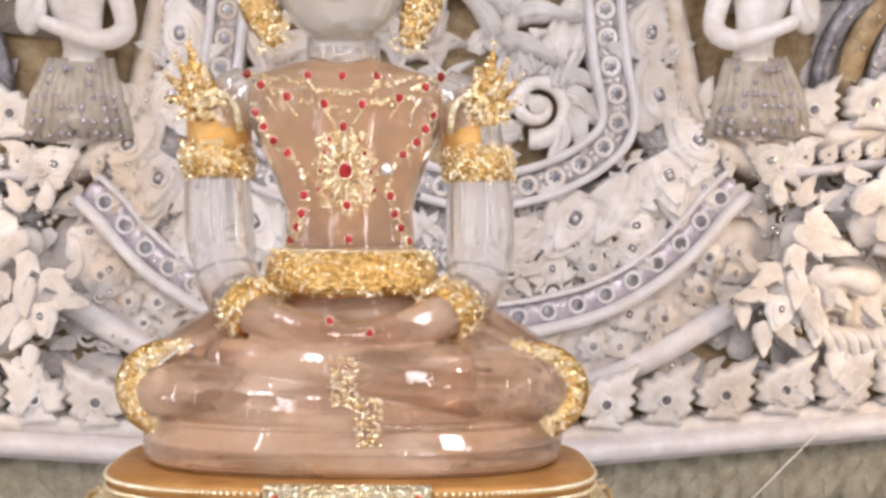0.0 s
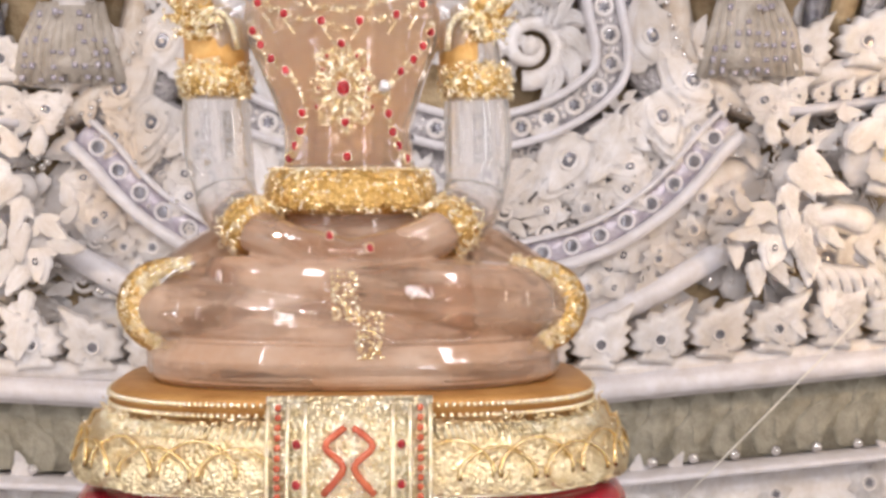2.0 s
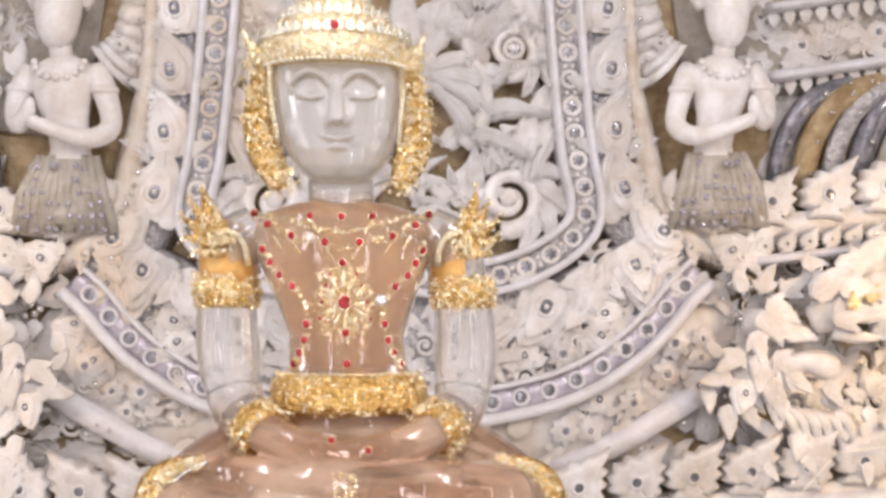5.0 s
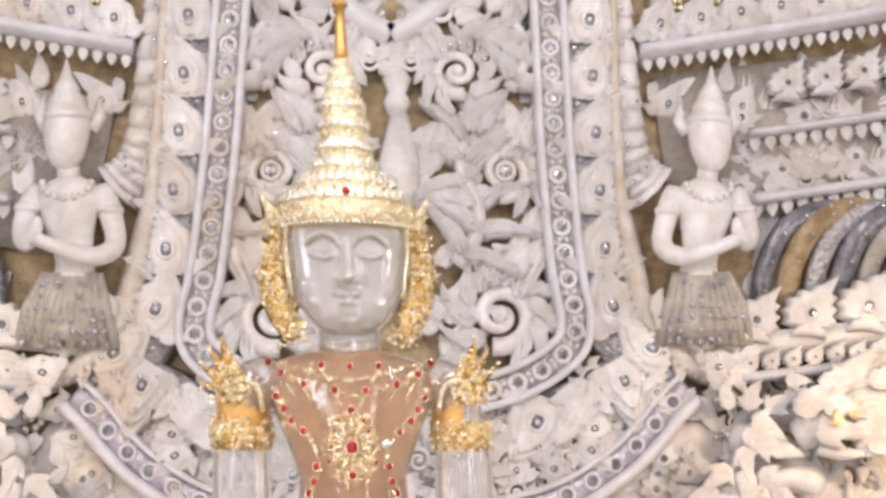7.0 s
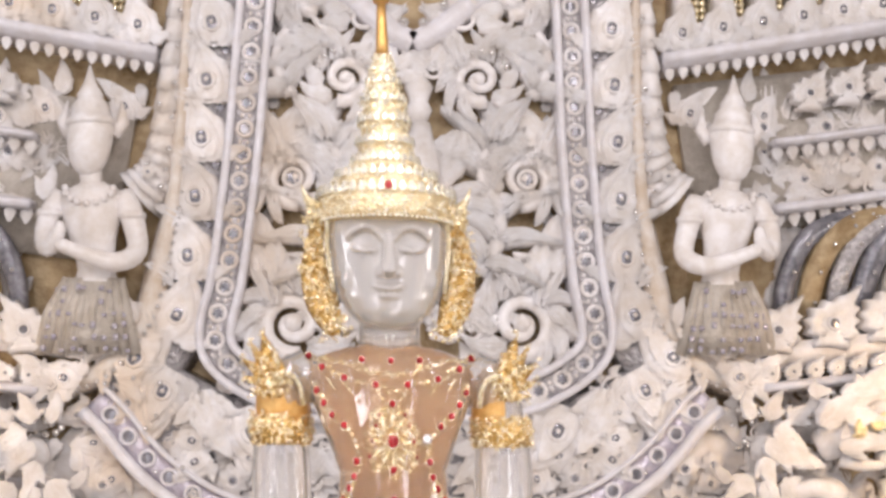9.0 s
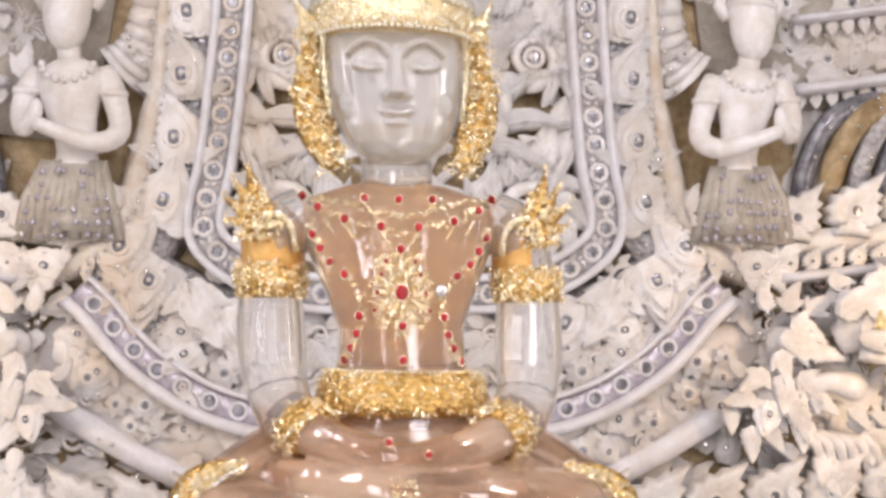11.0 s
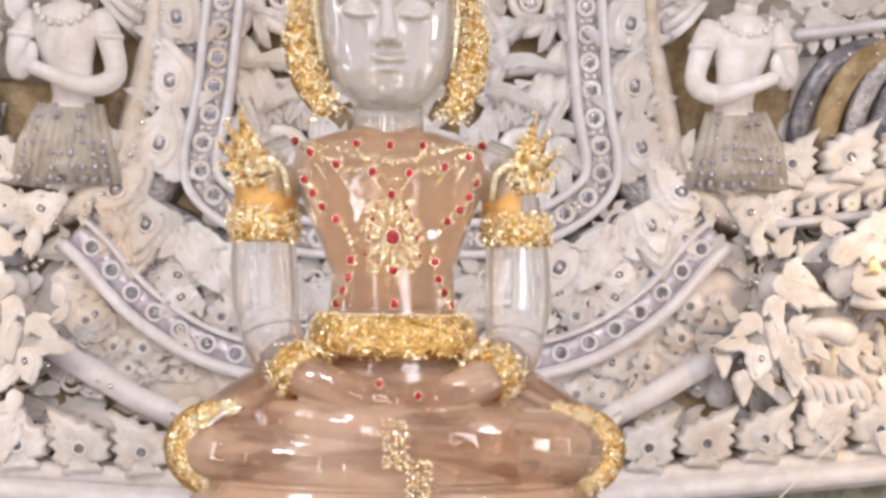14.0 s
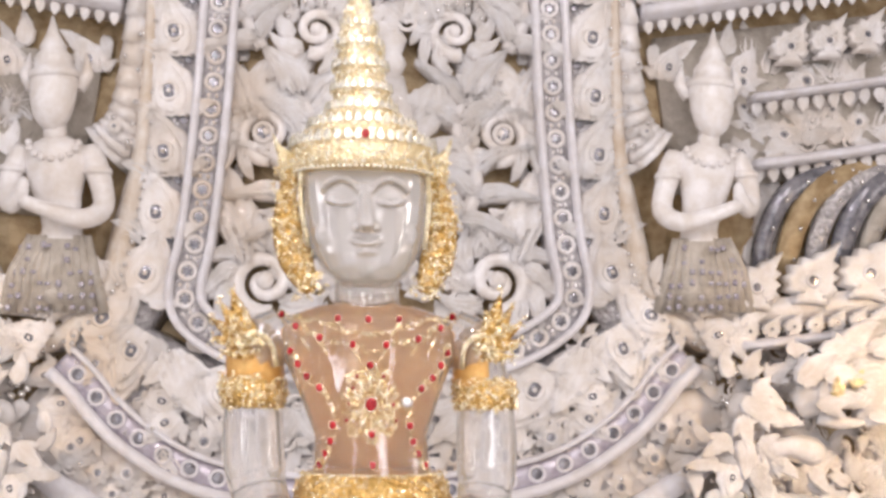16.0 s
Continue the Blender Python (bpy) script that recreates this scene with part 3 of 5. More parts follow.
# neck and head
oval(bm, [(0.315, 0.026, 0.022, 0, 0.004), (0.33, 0.023, 0.020, 0, 0.002), (0.35, 0.023, 0.020, 0, 0.0)], 20)
oval(bm, [(0.338, 0.012, 0.010, 0, -0.018), (0.342, 0.022, 0.020, 0, -0.014), (0.349, 0.030, 0.028, 0, -0.010), (0.360, 0.0365, 0.034, 0, -0.006), (0.375, 0.0410, 0.038, 0, -0.003),
          (0.395, 0.0440, 0.040, 0, -0.002), (0.412, 0.0455, 0.039, 0, -0.001), (0.43, 0.044, 0.037, 0, 0.0), (0.447, 0.032, 0.028, 0, 0.0), (0.455, 0.014, 0.012, 0, 0)], 32, 2.5)
# nose, brows, lids, lips, urna
tube(bm, [S(0, -0.0405, 0.407), S(0, -0.0435, 0.395), S(0, -0.0470, 0.3835), S(0, -0.0490, 0.3785), S(0, -0.0445, 0.3745)], [0.003, 0.0042, 0.0056, 0.0062, 0.004], 10)
for s in SIDES:
    tube(bm, smooth_line([S(s * 0.004, -0.0412, 0.4015), S(s * 0.009, -0.0422, 0.4075), S(s * 0.017, -0.0418, 0.4105), S(s * 0.025, -0.0392, 0.4075), S(s * 0.030, -0.0362, 0.4025)], 4), 0.0023, 8)
    ball(bm, S(s * 0.0175, -0.0378, 0.3965), 0.0100, 14, 10, (1.0, 0.42, 0.45))
    tube(bm, smooth_line([S(s * 0.008, -0.0415, 0.3945), S(s * 0.0175, -0.0435, 0.3925), S(s * 0.027, -0.0385, 0.3955)], 4), 0.0014, 8)
    ball(bm, S(s * 0.0062, -0.0445, 0.3775), 0.0042, 10, 8)
    ball(bm, S(s * 0.0215, -0.0275, 0.374), 0.0135, 14, 10, (1.1, 0.6, 1.0))
    tube(bm, smooth_line([S(s * 0.043, 0.0, 0.40), S(s * 0.045, 0.0, 0.38), S(s * 0.042, 0.0, 0.352)], 3), 0.0055, 8)
tube(bm, smooth_line([S(-0.0145, -0.0375, 0.3695), S(-0.006, -0.0425, 0.3668), S(0, -0.0428, 0.3660), S(0.006, -0.0425, 0.3668), S(0.0145, -0.0375, 0.3695)], 3), [0.0008, 0.0014, 0.002, 0.0024, 0.0025, 0.0024, 0.0022, 0.0024, 0.0025, 0.0024, 0.002, 0.0014, 0.0008], 8)
ball(bm, S(0, -0.0388, 0.3606), 0.0085, 12, 8, (1.0, 0.5, 0.30))
ball(bm, S(0, -0.0412, 0.4045), 0.0022, 8, 6)
ball(bm, S(0, -0.0325, 0.3485), 0.010, 12, 8, (1.0, 0.6, 0.6))
image = solid("seated_image", bm, CRYSTAL, "translucent rock-crystal seated temple image on a gilt pedestal", "statue")
remesh = image.modifiers.new("skin", "REMESH")
remesh.mode, remesh.voxel_size, remesh.use_smooth_shade = "VOXEL", 0.0011, True
soften = image.modifiers.new("soften", "SMOOTH")
soften.factor, soften.iterations = 0.5, 6

# pedestal
ped = thing("image_pedestal", (0, 0, -0.11), "gilt lotus pedestal with a red lacquer tier below", "pedestal")


def tier(name, rows, material, parent, shape=3.2, seg=64, label=""):
    bm = bmesh.new()
    oval(bm, [(z, a, b, 0, 0) for z, a, b in rows], seg, shape, lambda x, y, z: Vector((x, y, z)))
    return part(name, bm, material, parent, label)


tier("top_plate", [(0.068, 0.147, 0.095), (0.0745, 0.148, 0.096), (0.078, 0.147, 0.095), (0.0798, 0.140, 0.089)], DULL_AMBER, ped, label="smooth gold top plate")
tier("lotus_drum", [(0.026, 0.140, 0.088), (0.029, 0.154, 0.099), (0.037, 0.161, 0.105), (0.048, 0.163, 0.107), (0.059, 0.157, 0.101), (0.068, 0.146, 0.094)], CROWN_GOLD, ped)
tier("neck_moulding", [(0.020, 0.150, 0.096), (0.023, 0.154, 0.099), (0.026, 0.150, 0.096)], GOLD_BEAD, ped)
tier("red_tier", [(-0.11, 0.168, 0.112), (-0.02, 0.170, 0.114), (0.010, 0.168, 0.112), (0.019, 0.162, 0.106), (0.0205, 0.150, 0.096)], RED, ped, label="dark red lacquered tier")

# altar table, below the picture
table = thing("altar_table", (0, 0, -1.3), "dark wooden altar table under the pedestal", "table")
bm = bmesh.new()
box(bm, (-0.30, -0.16, -0.15), (0.30, 0.16, -0.11))
part("tabletop", bm, WOOD, table, smooth=False)
for x in (-0.26, 0.26):
    for y in (-0.12, 0.12):
        bm = bmesh.new()
        tube(bm, [(x, y, -0.15), (x, y, -0.4), (x, y, -1.0), (x, y, -1.3)], [0.03, 0.025, 0.022, 0.035], 10)
        part("leg", bm, WOOD, table)

# ---- gold regalia ----
gr = random.Random(5)
TORSO = ((0.165, 0.062, 0.040, 0.010), (0.19, 0.049, 0.033, 0.008), (0.215, 0.041, 0.029, 0.006), (0.235, 0.040, 0.029, 0.004), (0.26, 0.049, 0.031, 0.003),
         (0.285, 0.059, 0.033, 0.002), (0.305, 0.064, 0.032, 0.004), (0.318, 0.058, 0.028, 0.006), (0.33, 0.03, 0.022, 0.006))


def torso_at(z):
    for p, q in zip(TORSO, TORSO[1:]):
        if z <= q[0] or q is TORSO[-1]:
            t = min(max((z - p[0]) / (q[0] - p[0]), 0), 1)
            return [p[k] + (q[k] - p[k]) * t for k in (1, 2, 3)]


def chest(x, z, out=0.0):
    """The front of the chest at x, z."""
    a, b, y = torso_at(z)
    return S(x, y - b * max(1 - min(abs(x) / a, 1) ** 2.3, 0.0) ** (1 / 2.3) - out, z)


def grain(bm, p, r):
    """A small cut bead, eight faces, at a chance turn."""
    m = Matrix.Translation(p) @ Euler((gr.uniform(0, 3), gr.uniform(0, 3), gr.uniform(0, 3))).to_matrix().to_4x4()
    v = [bm.verts.new(m @ (Vector(d) * r)) for d in ((1, 0, 0), (0, 1, 0), (-1, 0, 0), (0, -1, 0), (0, 0, 1), (0, 0, -1))]
    for i in range(4):
        bm.faces.new((v[i], v[(i + 1) % 4], v[4]))
        bm.faces.new((v[(i + 1) % 4], v[i], v[5]))


def grains(parent, places, r0, r1, material=GOLD_BEAD, name="beadwork"):
    bm = bmesh.new()
    for p in places:
        for k in range(3):
            q = Vector(p) + (Vector((gr.uniform(-0.0024, 0.0024), 0, gr.uniform(-0.0024, 0.0024))) if k else Vector())
            grain(bm, q, gr.uniform(r0, r1) * (0.58 if k else 0.72))
    return part(name, bm, material, parent, smooth=False, kind="stuff" if len(bm.faces) > 1 else "")


def ruby(parent, p, r, name="ruby", material=RUBY):
    bm = bmesh.new()
    ball(bm, p, r, 10, 8, (0.85, 0.55, 1.0))
    g = part(name, bm, material, parent)
    bm = bmesh.new()
    rings = []
    for k in range(14):
        a = 2 * math.pi * k / 14
        o = Vector((math.cos(a), 0, 1.15 * math.sin(a)))
        rings.append([Vector(p) + o * (r * (0.95 + 0.13 * math.cos(b))) + Vector((0, r * 0.3 * math.sin(b), 0)) for b in (math.pi * i / 3 for i in range(6))])
    ring_skin(bm, rings + [rings[0]], False)
    bmesh.ops.remove_doubles(bm, verts=bm.verts, dist=1e-6)
    part("setting", bm, GOLD_BEAD, g)
    return g


# crown
crown = thing("crown", S(0, 0, 0.418), "tall tiered gold crown with a ruby and slender spire", "crown")
TIERS = [(0.417, 0.0475), (0.421, 0.0525), (0.430, 0.0530), (0.436, 0.0515), (0.4385, 0.0520), (0.4420, 0.0490), (0.4445, 0.0435), (0.4480, 0.0425), (0.4510, 0.0400), (0.4535, 0.0405), (0.4560, 0.0345),
         (0.4600, 0.0325), (0.4640, 0.0290), (0.4665, 0.0300), (0.4690, 0.0255), (0.4740, 0.0238), (0.4785, 0.0245), (0.4815, 0.0262), (0.4840, 0.0225), (0.4880, 0.0195), (0.4950, 0.0192), (0.4985, 0.0212),
         (0.5010, 0.0180), (0.5060, 0.0160), (0.5120, 0.0158), (0.5150, 0.0174), (0.5175, 0.0145), (0.5230, 0.0125), (0.5275, 0.0124), (0.5300, 0.0136), (0.5325, 0.0106), (0.5375, 0.0088), (0.5400, 0.0096),
         (0.5425, 0.0074), (0.5480, 0.0064), (0.5505, 0.0072), (0.5525, 0.0054)]


def waist(z):
    """The crown draws in above its brim."""
    return 1 - 0.17 * math.exp(-(((z - 0.476) / 0.019) ** 2))


TIERS = [(z, r * waist(z)) for z, r in TIERS]
bm = bmesh.new()
oval(bm, [(z, r, r * 0.96, 0, 0) for z, r in TIERS], 32)
part("tiered_cone", bm, CROWN_GOLD, crown)
bm = bmesh.new()
tube(bm, [S(0, 0, 0.550), S(0, 0, 0.562), S(0, 0, 0.580), S(0, 0, 0.594), S(0, 0, 0.5945), S(0, 0, 0.597), S(0, 0, 0.5995)], [0.0052, 0.0048, 0.0040, 0.0034, 0.0060, 0.0066, 0.0045], 12)
part("spire", bm, GOLD_SMOOTH, crown)
pts = []
for _ in range(900):
    z = 0.419 + 0.133 * gr.random() ** 1.2
    for (z0, r0), (z1, r1) in zip(TIERS, TIERS[1:]):
        if z0 <= z <= z1:
            r = r0 + (r1 - r0) * (z - z0) / (z1 - z0)
            a = gr.uniform(math.pi * 0.98, math.pi * 2.02)
            pts.append(S(r * math.cos(a), r * 0.96 * math.sin(a), z))
grains(crown, pts, 0.0010, 0.0022, CROWN_BEAD)
# a ring of small pointed leaves on each step of the crown
CROWN_TIP = make("crown_leaf", lambda bm: leaf(bm, 1.0, 0.34, 0.0, teeth=0, high=0.16, n=6, tip=0.1), [CROWN_BEAD])
for z, r, n, q in ((0.4385, 0.0525, 22, 0.0085), (0.4535, 0.0405, 18, 0.0075), (0.4665, 0.0300, 14, 0.0068), (0.4815, 0.0262, 13, 0.0066), (0.4985, 0.0212, 11, 0.0062), (0.5150, 0.0174, 9, 0.0056), (0.5300, 0.0136, 8, 0.005)):
    for k in range(n):
        a = math.pi * (1.0 + (k + 0.5) / n)
        m = Matrix.Translation(S(r * waist(z) * math.cos(a), r * waist(z) * 0.96 * math.sin(a), z - 0.002)) @ Matrix.Rotation(a + math.pi / 2, 4, "Z") @ Matrix.Rotation(radians(84), 4, "X") @ Matrix.Diagonal((q, q, q, 1))
        piece("crown_leaf", CROWN_TIP, m, crown)
bm = bmesh.new()
for k in range(44):
    a = math.pi * (0.98 + 1.04 * k / 43)
    ball(bm, S(0.0525 * math.cos(a), 0.0505 * math.sin(a), 0.4185), 0.0015, 6, 4)
part("beaded_rim", bm, CROWN_BEAD, crown)
ruby(crown, S(0.001, -0.0515, 0.440), 0.0034)
for s in SIDES:
    for x, z, x1, z1 in ((0.0515, 0.428, 0.0635, 0.446), (0.0525, 0.420, 0.0600, 0.433), (0.0530, 0.412, 0.0590, 0.421)):
        bm = bmesh.new()
        tube(bm, smooth_line([S(s * x, -0.012, z), S(s * (0.35 * x + 0.65 * x1), -0.014, 0.6 * z + 0.4 * z1), S(s * x1, -0.015, z1)], 3), [0.0034, 0.0040, 0.0036, 0.0028, 0.0020, 0.0012, 0.0003], 8, 0.5)
        part("side_flame", bm, PALE_GOLD, crown)
    # hanging ear ornament
    bm = bmesh.new()
    line = smooth_line([S(s * 0.050, -0.012, 0.424), S(s * 0.0545, -0.014, 0.40), S(s * 0.0545, -0.015, 0.38), S(s * 0.049, -0.017, 0.356), S(s * 0.039, -0.02, 0.334)], 3)
    tube(bm, line, [0.005, 0.0055, 0.006, 0.007, 0.008, 0.0095, 0.0105, 0.0115, 0.012, 0.012, 0.0105, 0.0085, 0.004], 10, 0.4)
    ear = part("ear_ornament", bm, GOLD, crown)
    pts = [p + Vector((gr.uniform(-0.011, 0.011), -0.004 - 0.003 * gr.random(), gr.uniform(-0.005, 0.005))) for p in line for _ in range(22)]
    grains(ear, pts, 0.0010, 0.0021)
    bm = bmesh.new()
    tube(bm, smooth_line([S(s * 0.0445, -0.024, 0.420), S(s * 0.0445, -0.025, 0.395), S(s * 0.0405, -0.025, 0.365)], 3), 0.0019, 8)
    part("cheek_band", bm, PALE_GOLD, crown)

# breast ornament
orn = thing("breast_ornament", chest(0, 0.257), "gold filigree breast chains with red stones and a large pendant", "necklace")
for s in SIDES:
    for x, z in ((0.061, 0.319), (0.0505, 0.310), (0.0546, 0.293), (0.0495, 0.284), (0.0435, 0.2755), (0.035, 0.268), (0.0265, 0.2425), (0.0285, 0.2315), (0.032, 0.223), (0.0365, 0.215),
                 (0.021, 0.3155), (0.034, 0.302), (0.0115, 0.2975)):
        ruby(orn, chest(s * x, z, 0.002), 0.0029)
    for x, z in ((0.012, 0.268), (0.017, 0.246), (0.009, 0.276), (0.015, 0.257)):
        ruby(orn, chest(s * x, z, 0.004), 0.0014)
for z, r in ((0.315, 0.0028), (0.2835, 0.0029), (0.2367, 0.003), (0.2157, 0.003)):
    ruby(orn, chest(0, z, 0.003), r)
ruby(orn, chest(0.0, 0.257, 0.0055), 0.0048)
bm = bmesh.new()
for k in range(760):
    a, q = gr.uniform(0, 2 * math.pi), gr.random() ** 0.5
    q *= 0.75 + 0.25 * abs(math.cos(4 * a))
    grain(bm, chest(0.023 * q * math.cos(a), 0.2575 + 0.030 * q * math.sin(a), 0.002 + 0.003 * (1 - q)), gr.uniform(0.0006, 0.0013))
part("pendant_beadwork", bm, GOLD_BEAD, orn, smooth=False, kind="stuff")
for k in range(12):
    bm = bmesh.new()
    a = math.pi * k / 6
    tube(bm, [chest(0.007 * math.cos(a), 0.257 + 0.008 * math.sin(a), 0.003), chest(0.013 * math.cos(a), 0.257 + 0.016 * math.sin(a), 0.003), chest(0.020 * math.cos(a), 0.257 + 0.026 * math.sin(a), 0.001)], [0.0010, 0.0014, 0.0004], 6)
    part("ray", bm, GOLD_BEAD, orn)
bm = bmesh.new()
for s in SIDES:
    for line in (((0.056, 0.300), (0.05, 0.284), (0.035, 0.267), (0.026, 0.255), (0.025, 0.24), (0.031, 0.224), (0.038, 0.212)),
                 ((0.060, 0.318), (0.045, 0.315), (0.03, 0.312), (0.015, 0.306), (0.0, 0.304)), ((0.048, 0.311), (0.035, 0.301), (0.02, 0.299), (0.0, 0.293))):
        pts = smooth_line([(x, z) for x, z in line], 7)
        for p in pts:
            for _ in range(2):
                grain(bm, chest(s * (p[0] + gr.uniform(-0.0022, 0.0022)), p[1] + gr.uniform(-0.0022, 0.0022), 0.001), gr.uniform(0.0008, 0.0018))
    for x, z in ((0.034, 0.302), (0.0115, 0.2975), (0.021, 0.3155), (0.0465, 0.305)):
        for k in range(7):
            grain(bm, chest(s * (x - 0.0009 * k), z - 0.003 - 0.0014 * k, 0.001), 0.0013)
part("chain", bm, GOLD_BEAD, orn, smooth=False, kind="stuff")
bm = bmesh.new()
ball(bm, chest(0.0245, 0.2585, 0.003), 0.0042, 12, 8, (1, 0.5, 1))
part("pearl", bm, SILVER, orn, "silvery pearl set beside the pendant")

# gold backcloth behind the torso, seen through the crystal
back = thing("gold_backcloth", S(0, 0.05, 0.14), "amber gold sheet robe on the back of the image", "robe")
bm = bmesh.new()
rows = []
for z, a, b, y in [(0.158, 0.064, 0.050, 0.014)] + [(z, a * 0.96, b + 0.003, y + 0.002) for z, a, b, y in TORSO[:-1]]:
    rows.append([S(a * math.cos(math.pi * k / 16), y + b * math.sin(math.pi * k / 16), z) for k in range(17)])
ring_skin(bm, rows, False, False)
sheet = part("sheet", bm, AMBER, back)
thick = sheet.modifiers.new("thickness", "SOLIDIFY")
thick.thickness, thick.offset = 0.0016, 1

# belt
belt = thing("belt", S(0, 0, 0.183), "wide gold beaded belt around the waist", "belt")
bm = bmesh.new()
oval(bm, [(0.181, 0.053, 0.040, 0, 0.008), (0.184, 0.0565, 0.043, 0, 0.008), (0.190, 0.0565, 0.043, 0, 0.008), (0.198, 0.0535, 0.040, 0, 0.008), (0.206, 0.050, 0.037, 0, 0.007), (0.209, 0.047, 0.034, 0, 0.007)], 36, 2.4)
part("band", bm, GOLD, belt)
pts = []
for _ in range(330):
    z = gr.uniform(0.182, 0.208)
    a = gr.uniform(math.pi * 0.95, math.pi * 2.05)
    t = (z - 0.182) / 0.026
    c, q = math.cos(a), math.sin(a)
    pts.append(S((0.0575 - 0.0075 * t) * math.copysign(abs(c) ** 0.833, c), 0.008 + (0.0440 - 0.0065 * t) * math.copysign(abs(q) ** 0.833, q), z))
grains(belt, pts, 0.0010, 0.0020)
bm = bmesh.new()
for k in range(60):
    a = math.pi * (0.95 + 1.1 * k / 59)
    ball(bm, S(0.0495 * math.cos(a), 0.007 + 0.0365 * math.sin(a), 0.2085), 0.0013, 6, 4)
part("beaded_edge", bm, GOLD_BEAD, belt)

for s in SIDES:
    # upper-arm band
    arm = thing("armband", S(s * 0.082, 0.008, 0.252), "gold beaded armband around the upper arm", "armband", "armbands")
    bm = bmesh.new()
    oval(bm, [(0.253, 0.0185, 0.0185, s * 0.0825, 0.008), (0.255, 0.0215, 0.0215, s * 0.0825, 0.008), (0.264, 0.0228, 0.0228, s * 0.0825, 0.008), (0.273, 0.0215, 0.0215, s * 0.082, 0.008), (0.275, 0.0185, 0.0185, s * 0.082, 0.008)], 24)
    part("band", bm, GOLD, arm)
    pts = []
    for _ in range(230):
        a, z = gr.uniform(math.pi * 0.9, math.pi * 2.1), gr.uniform(0.253, 0.276)
        q = 0.0228 - 0.0014 * abs(z - 0.264) / 0.01
        pts.append(S(s * 0.0825 + q * math.cos(a), 0.008 + q * math.sin(a), z))
    grains(arm, pts, 0.0011, 0.0024)
    # sleeve sheet behind the arm
    bm = bmesh.new()
    q0, q1 = (0.55 * math.pi, 1.55 * math.pi) if s > 0 else (0.0, 2 * math.pi)
    rows = [[S(s * 0.0805 + 0.0205 * math.cos(q0 + (q1 - q0) * k / 12), 0.008 + 0.0212 * math.sin(q0 + (q1 - q0) * k / 12), z) for k in range(13)] for z in (0.27, 0.28, 0.29, 0.302)]
    ring_skin(bm, rows, False, False)
    sl = part("sleeve", bm, AMBER, arm, "smooth amber gold sleeve")
    th = sl.modifiers.new("thickness", "SOLIDIFY")
    th.thickness = 0.0012
    # shoulder flame
    ep = thing("shoulder_ornament", S(s * 0.085, 0.0, 0.295), "spiky gold flame ornament on the shoulder", "ornament", "shoulder ornaments")
    pts = []
    for x, z, x1, z1, w in ((0.080, 0.296, 0.0935, 0.335, 0.0085), (0.082, 0.297, 0.1085, 0.315, 0.0065), (0.082, 0.295, 0.1075, 0.302, 0.0055), (0.083, 0.298, 0.1020, 0.327, 0.0060), (0.077, 0.298, 0.0835, 0.320, 0.0050), (0.080, 0.291, 0.1010, 0.2905, 0.0045)):
        line = smooth_line([S(s * x, -0.013, z), S(s * (0.6 * x + 0.4 * x1 + 0.002), -0.016, 0.55 * z + 0.45 * z1), S(s * x1, -0.017 - 0.003 * gr.random(), z1)], 4)
        bm = bmesh.new()
        tube(bm, line, [w * (0.55 + 0.45 * math.sin(0.3 + 2.0 * k / 8)) * (1 - (k / 8) ** 2.2) + 0.0003 for k in range(9)], 8, 0.5)
        part("flame", bm, GOLD, ep)
        for k, p in enumerate(line):
            for _ in range(3):
                h = w * (1 - (k / 8) ** 1.6) + 0.0008
                pts.append(p + Vector((gr.uniform(-h, h), -0.004 * (1 - k / 10) - 0.001, gr.uniform(-0.003, 0.003))))
    grains(ep, pts, 0.0009, 0.0022)
    bm = bmesh.new()
    tube(bm, smooth_line([S(s * 0.088, -0.015, 0.306), S(s * 0.074, -0.017, 0.304), S(s * 0.067, -0.016, 0.296), S(s * 0.0645, -0.013, 0.282)], 4), 0.0022, 8)
    part("collar_strip", bm, PALE_GOLD, ep)
    bm = bmesh.new()
    ball(bm, S(s * 0.083, 0.006, 0.303), 0.019, 14, 8, (1, 1, 0.45))
    part("shoulder_cap", bm, GOLD, ep)
    # bracelet
    br = thing("bracelet", S(s * 0.058, -0.036, 0.165), "gold beaded bracelet on the wrist", "bracelet", "bracelets")
    bm = bmesh.new()
    c, d = S(s * 0.0605, -0.028, 0.1735), (S(s * 0.046, -0.038, 0.166) - S(s * 0.074, -0.010, 0.184)).normalized()
    tube(bm, [c - d * 0.009, c - d * 0.007, c, c + d * 0.007, c + d * 0.009], [0.0160, 0.0172, 0.0176, 0.0168, 0.0155], 20)
    part("band", bm, GOLD, br)
    a1 = d.cross(Vector((0, 0, 1))).normalized()
    a2 = a1.cross(d)
    pts = []
    for _ in range(170):
        w, l = gr.uniform(0, 2 * math.pi), gr.uniform(-0.011, 0.011)
        pts.append(c + d * l + 0.0180 * (a1 * math.cos(w) + a2 * math.sin(w)))
    grains(br, pts, 0.0011, 0.0023)
    # knee crescent
    kn = thing("knee_ornament", S(s * 0.14, -0.01, 0.10), "gold beaded crescent wrapped round the knee", "ornament", "knee ornaments")
    line = smooth_line([S(s * 0.100, -0.026, 0.1515), S(s * 0.116, -0.026, 0.1465), S(s * 0.128, -0.025, 0.137), S(s * 0.132, -0.024, 0.1245), S(s * 0.127, -0.026, 0.112), S(s * 0.116, -0.029, 0.103), S(s * 0.104, -0.032, 0.0985)], 4)
    bm = bmesh.new()
    tube(bm, line, [0.003 + 0.0095 * math.sin(math.pi * k / 24) for k in range(25)], 12, 0.75)
    part("crescent", bm, GOLD, kn)
    bm = bmesh.new()
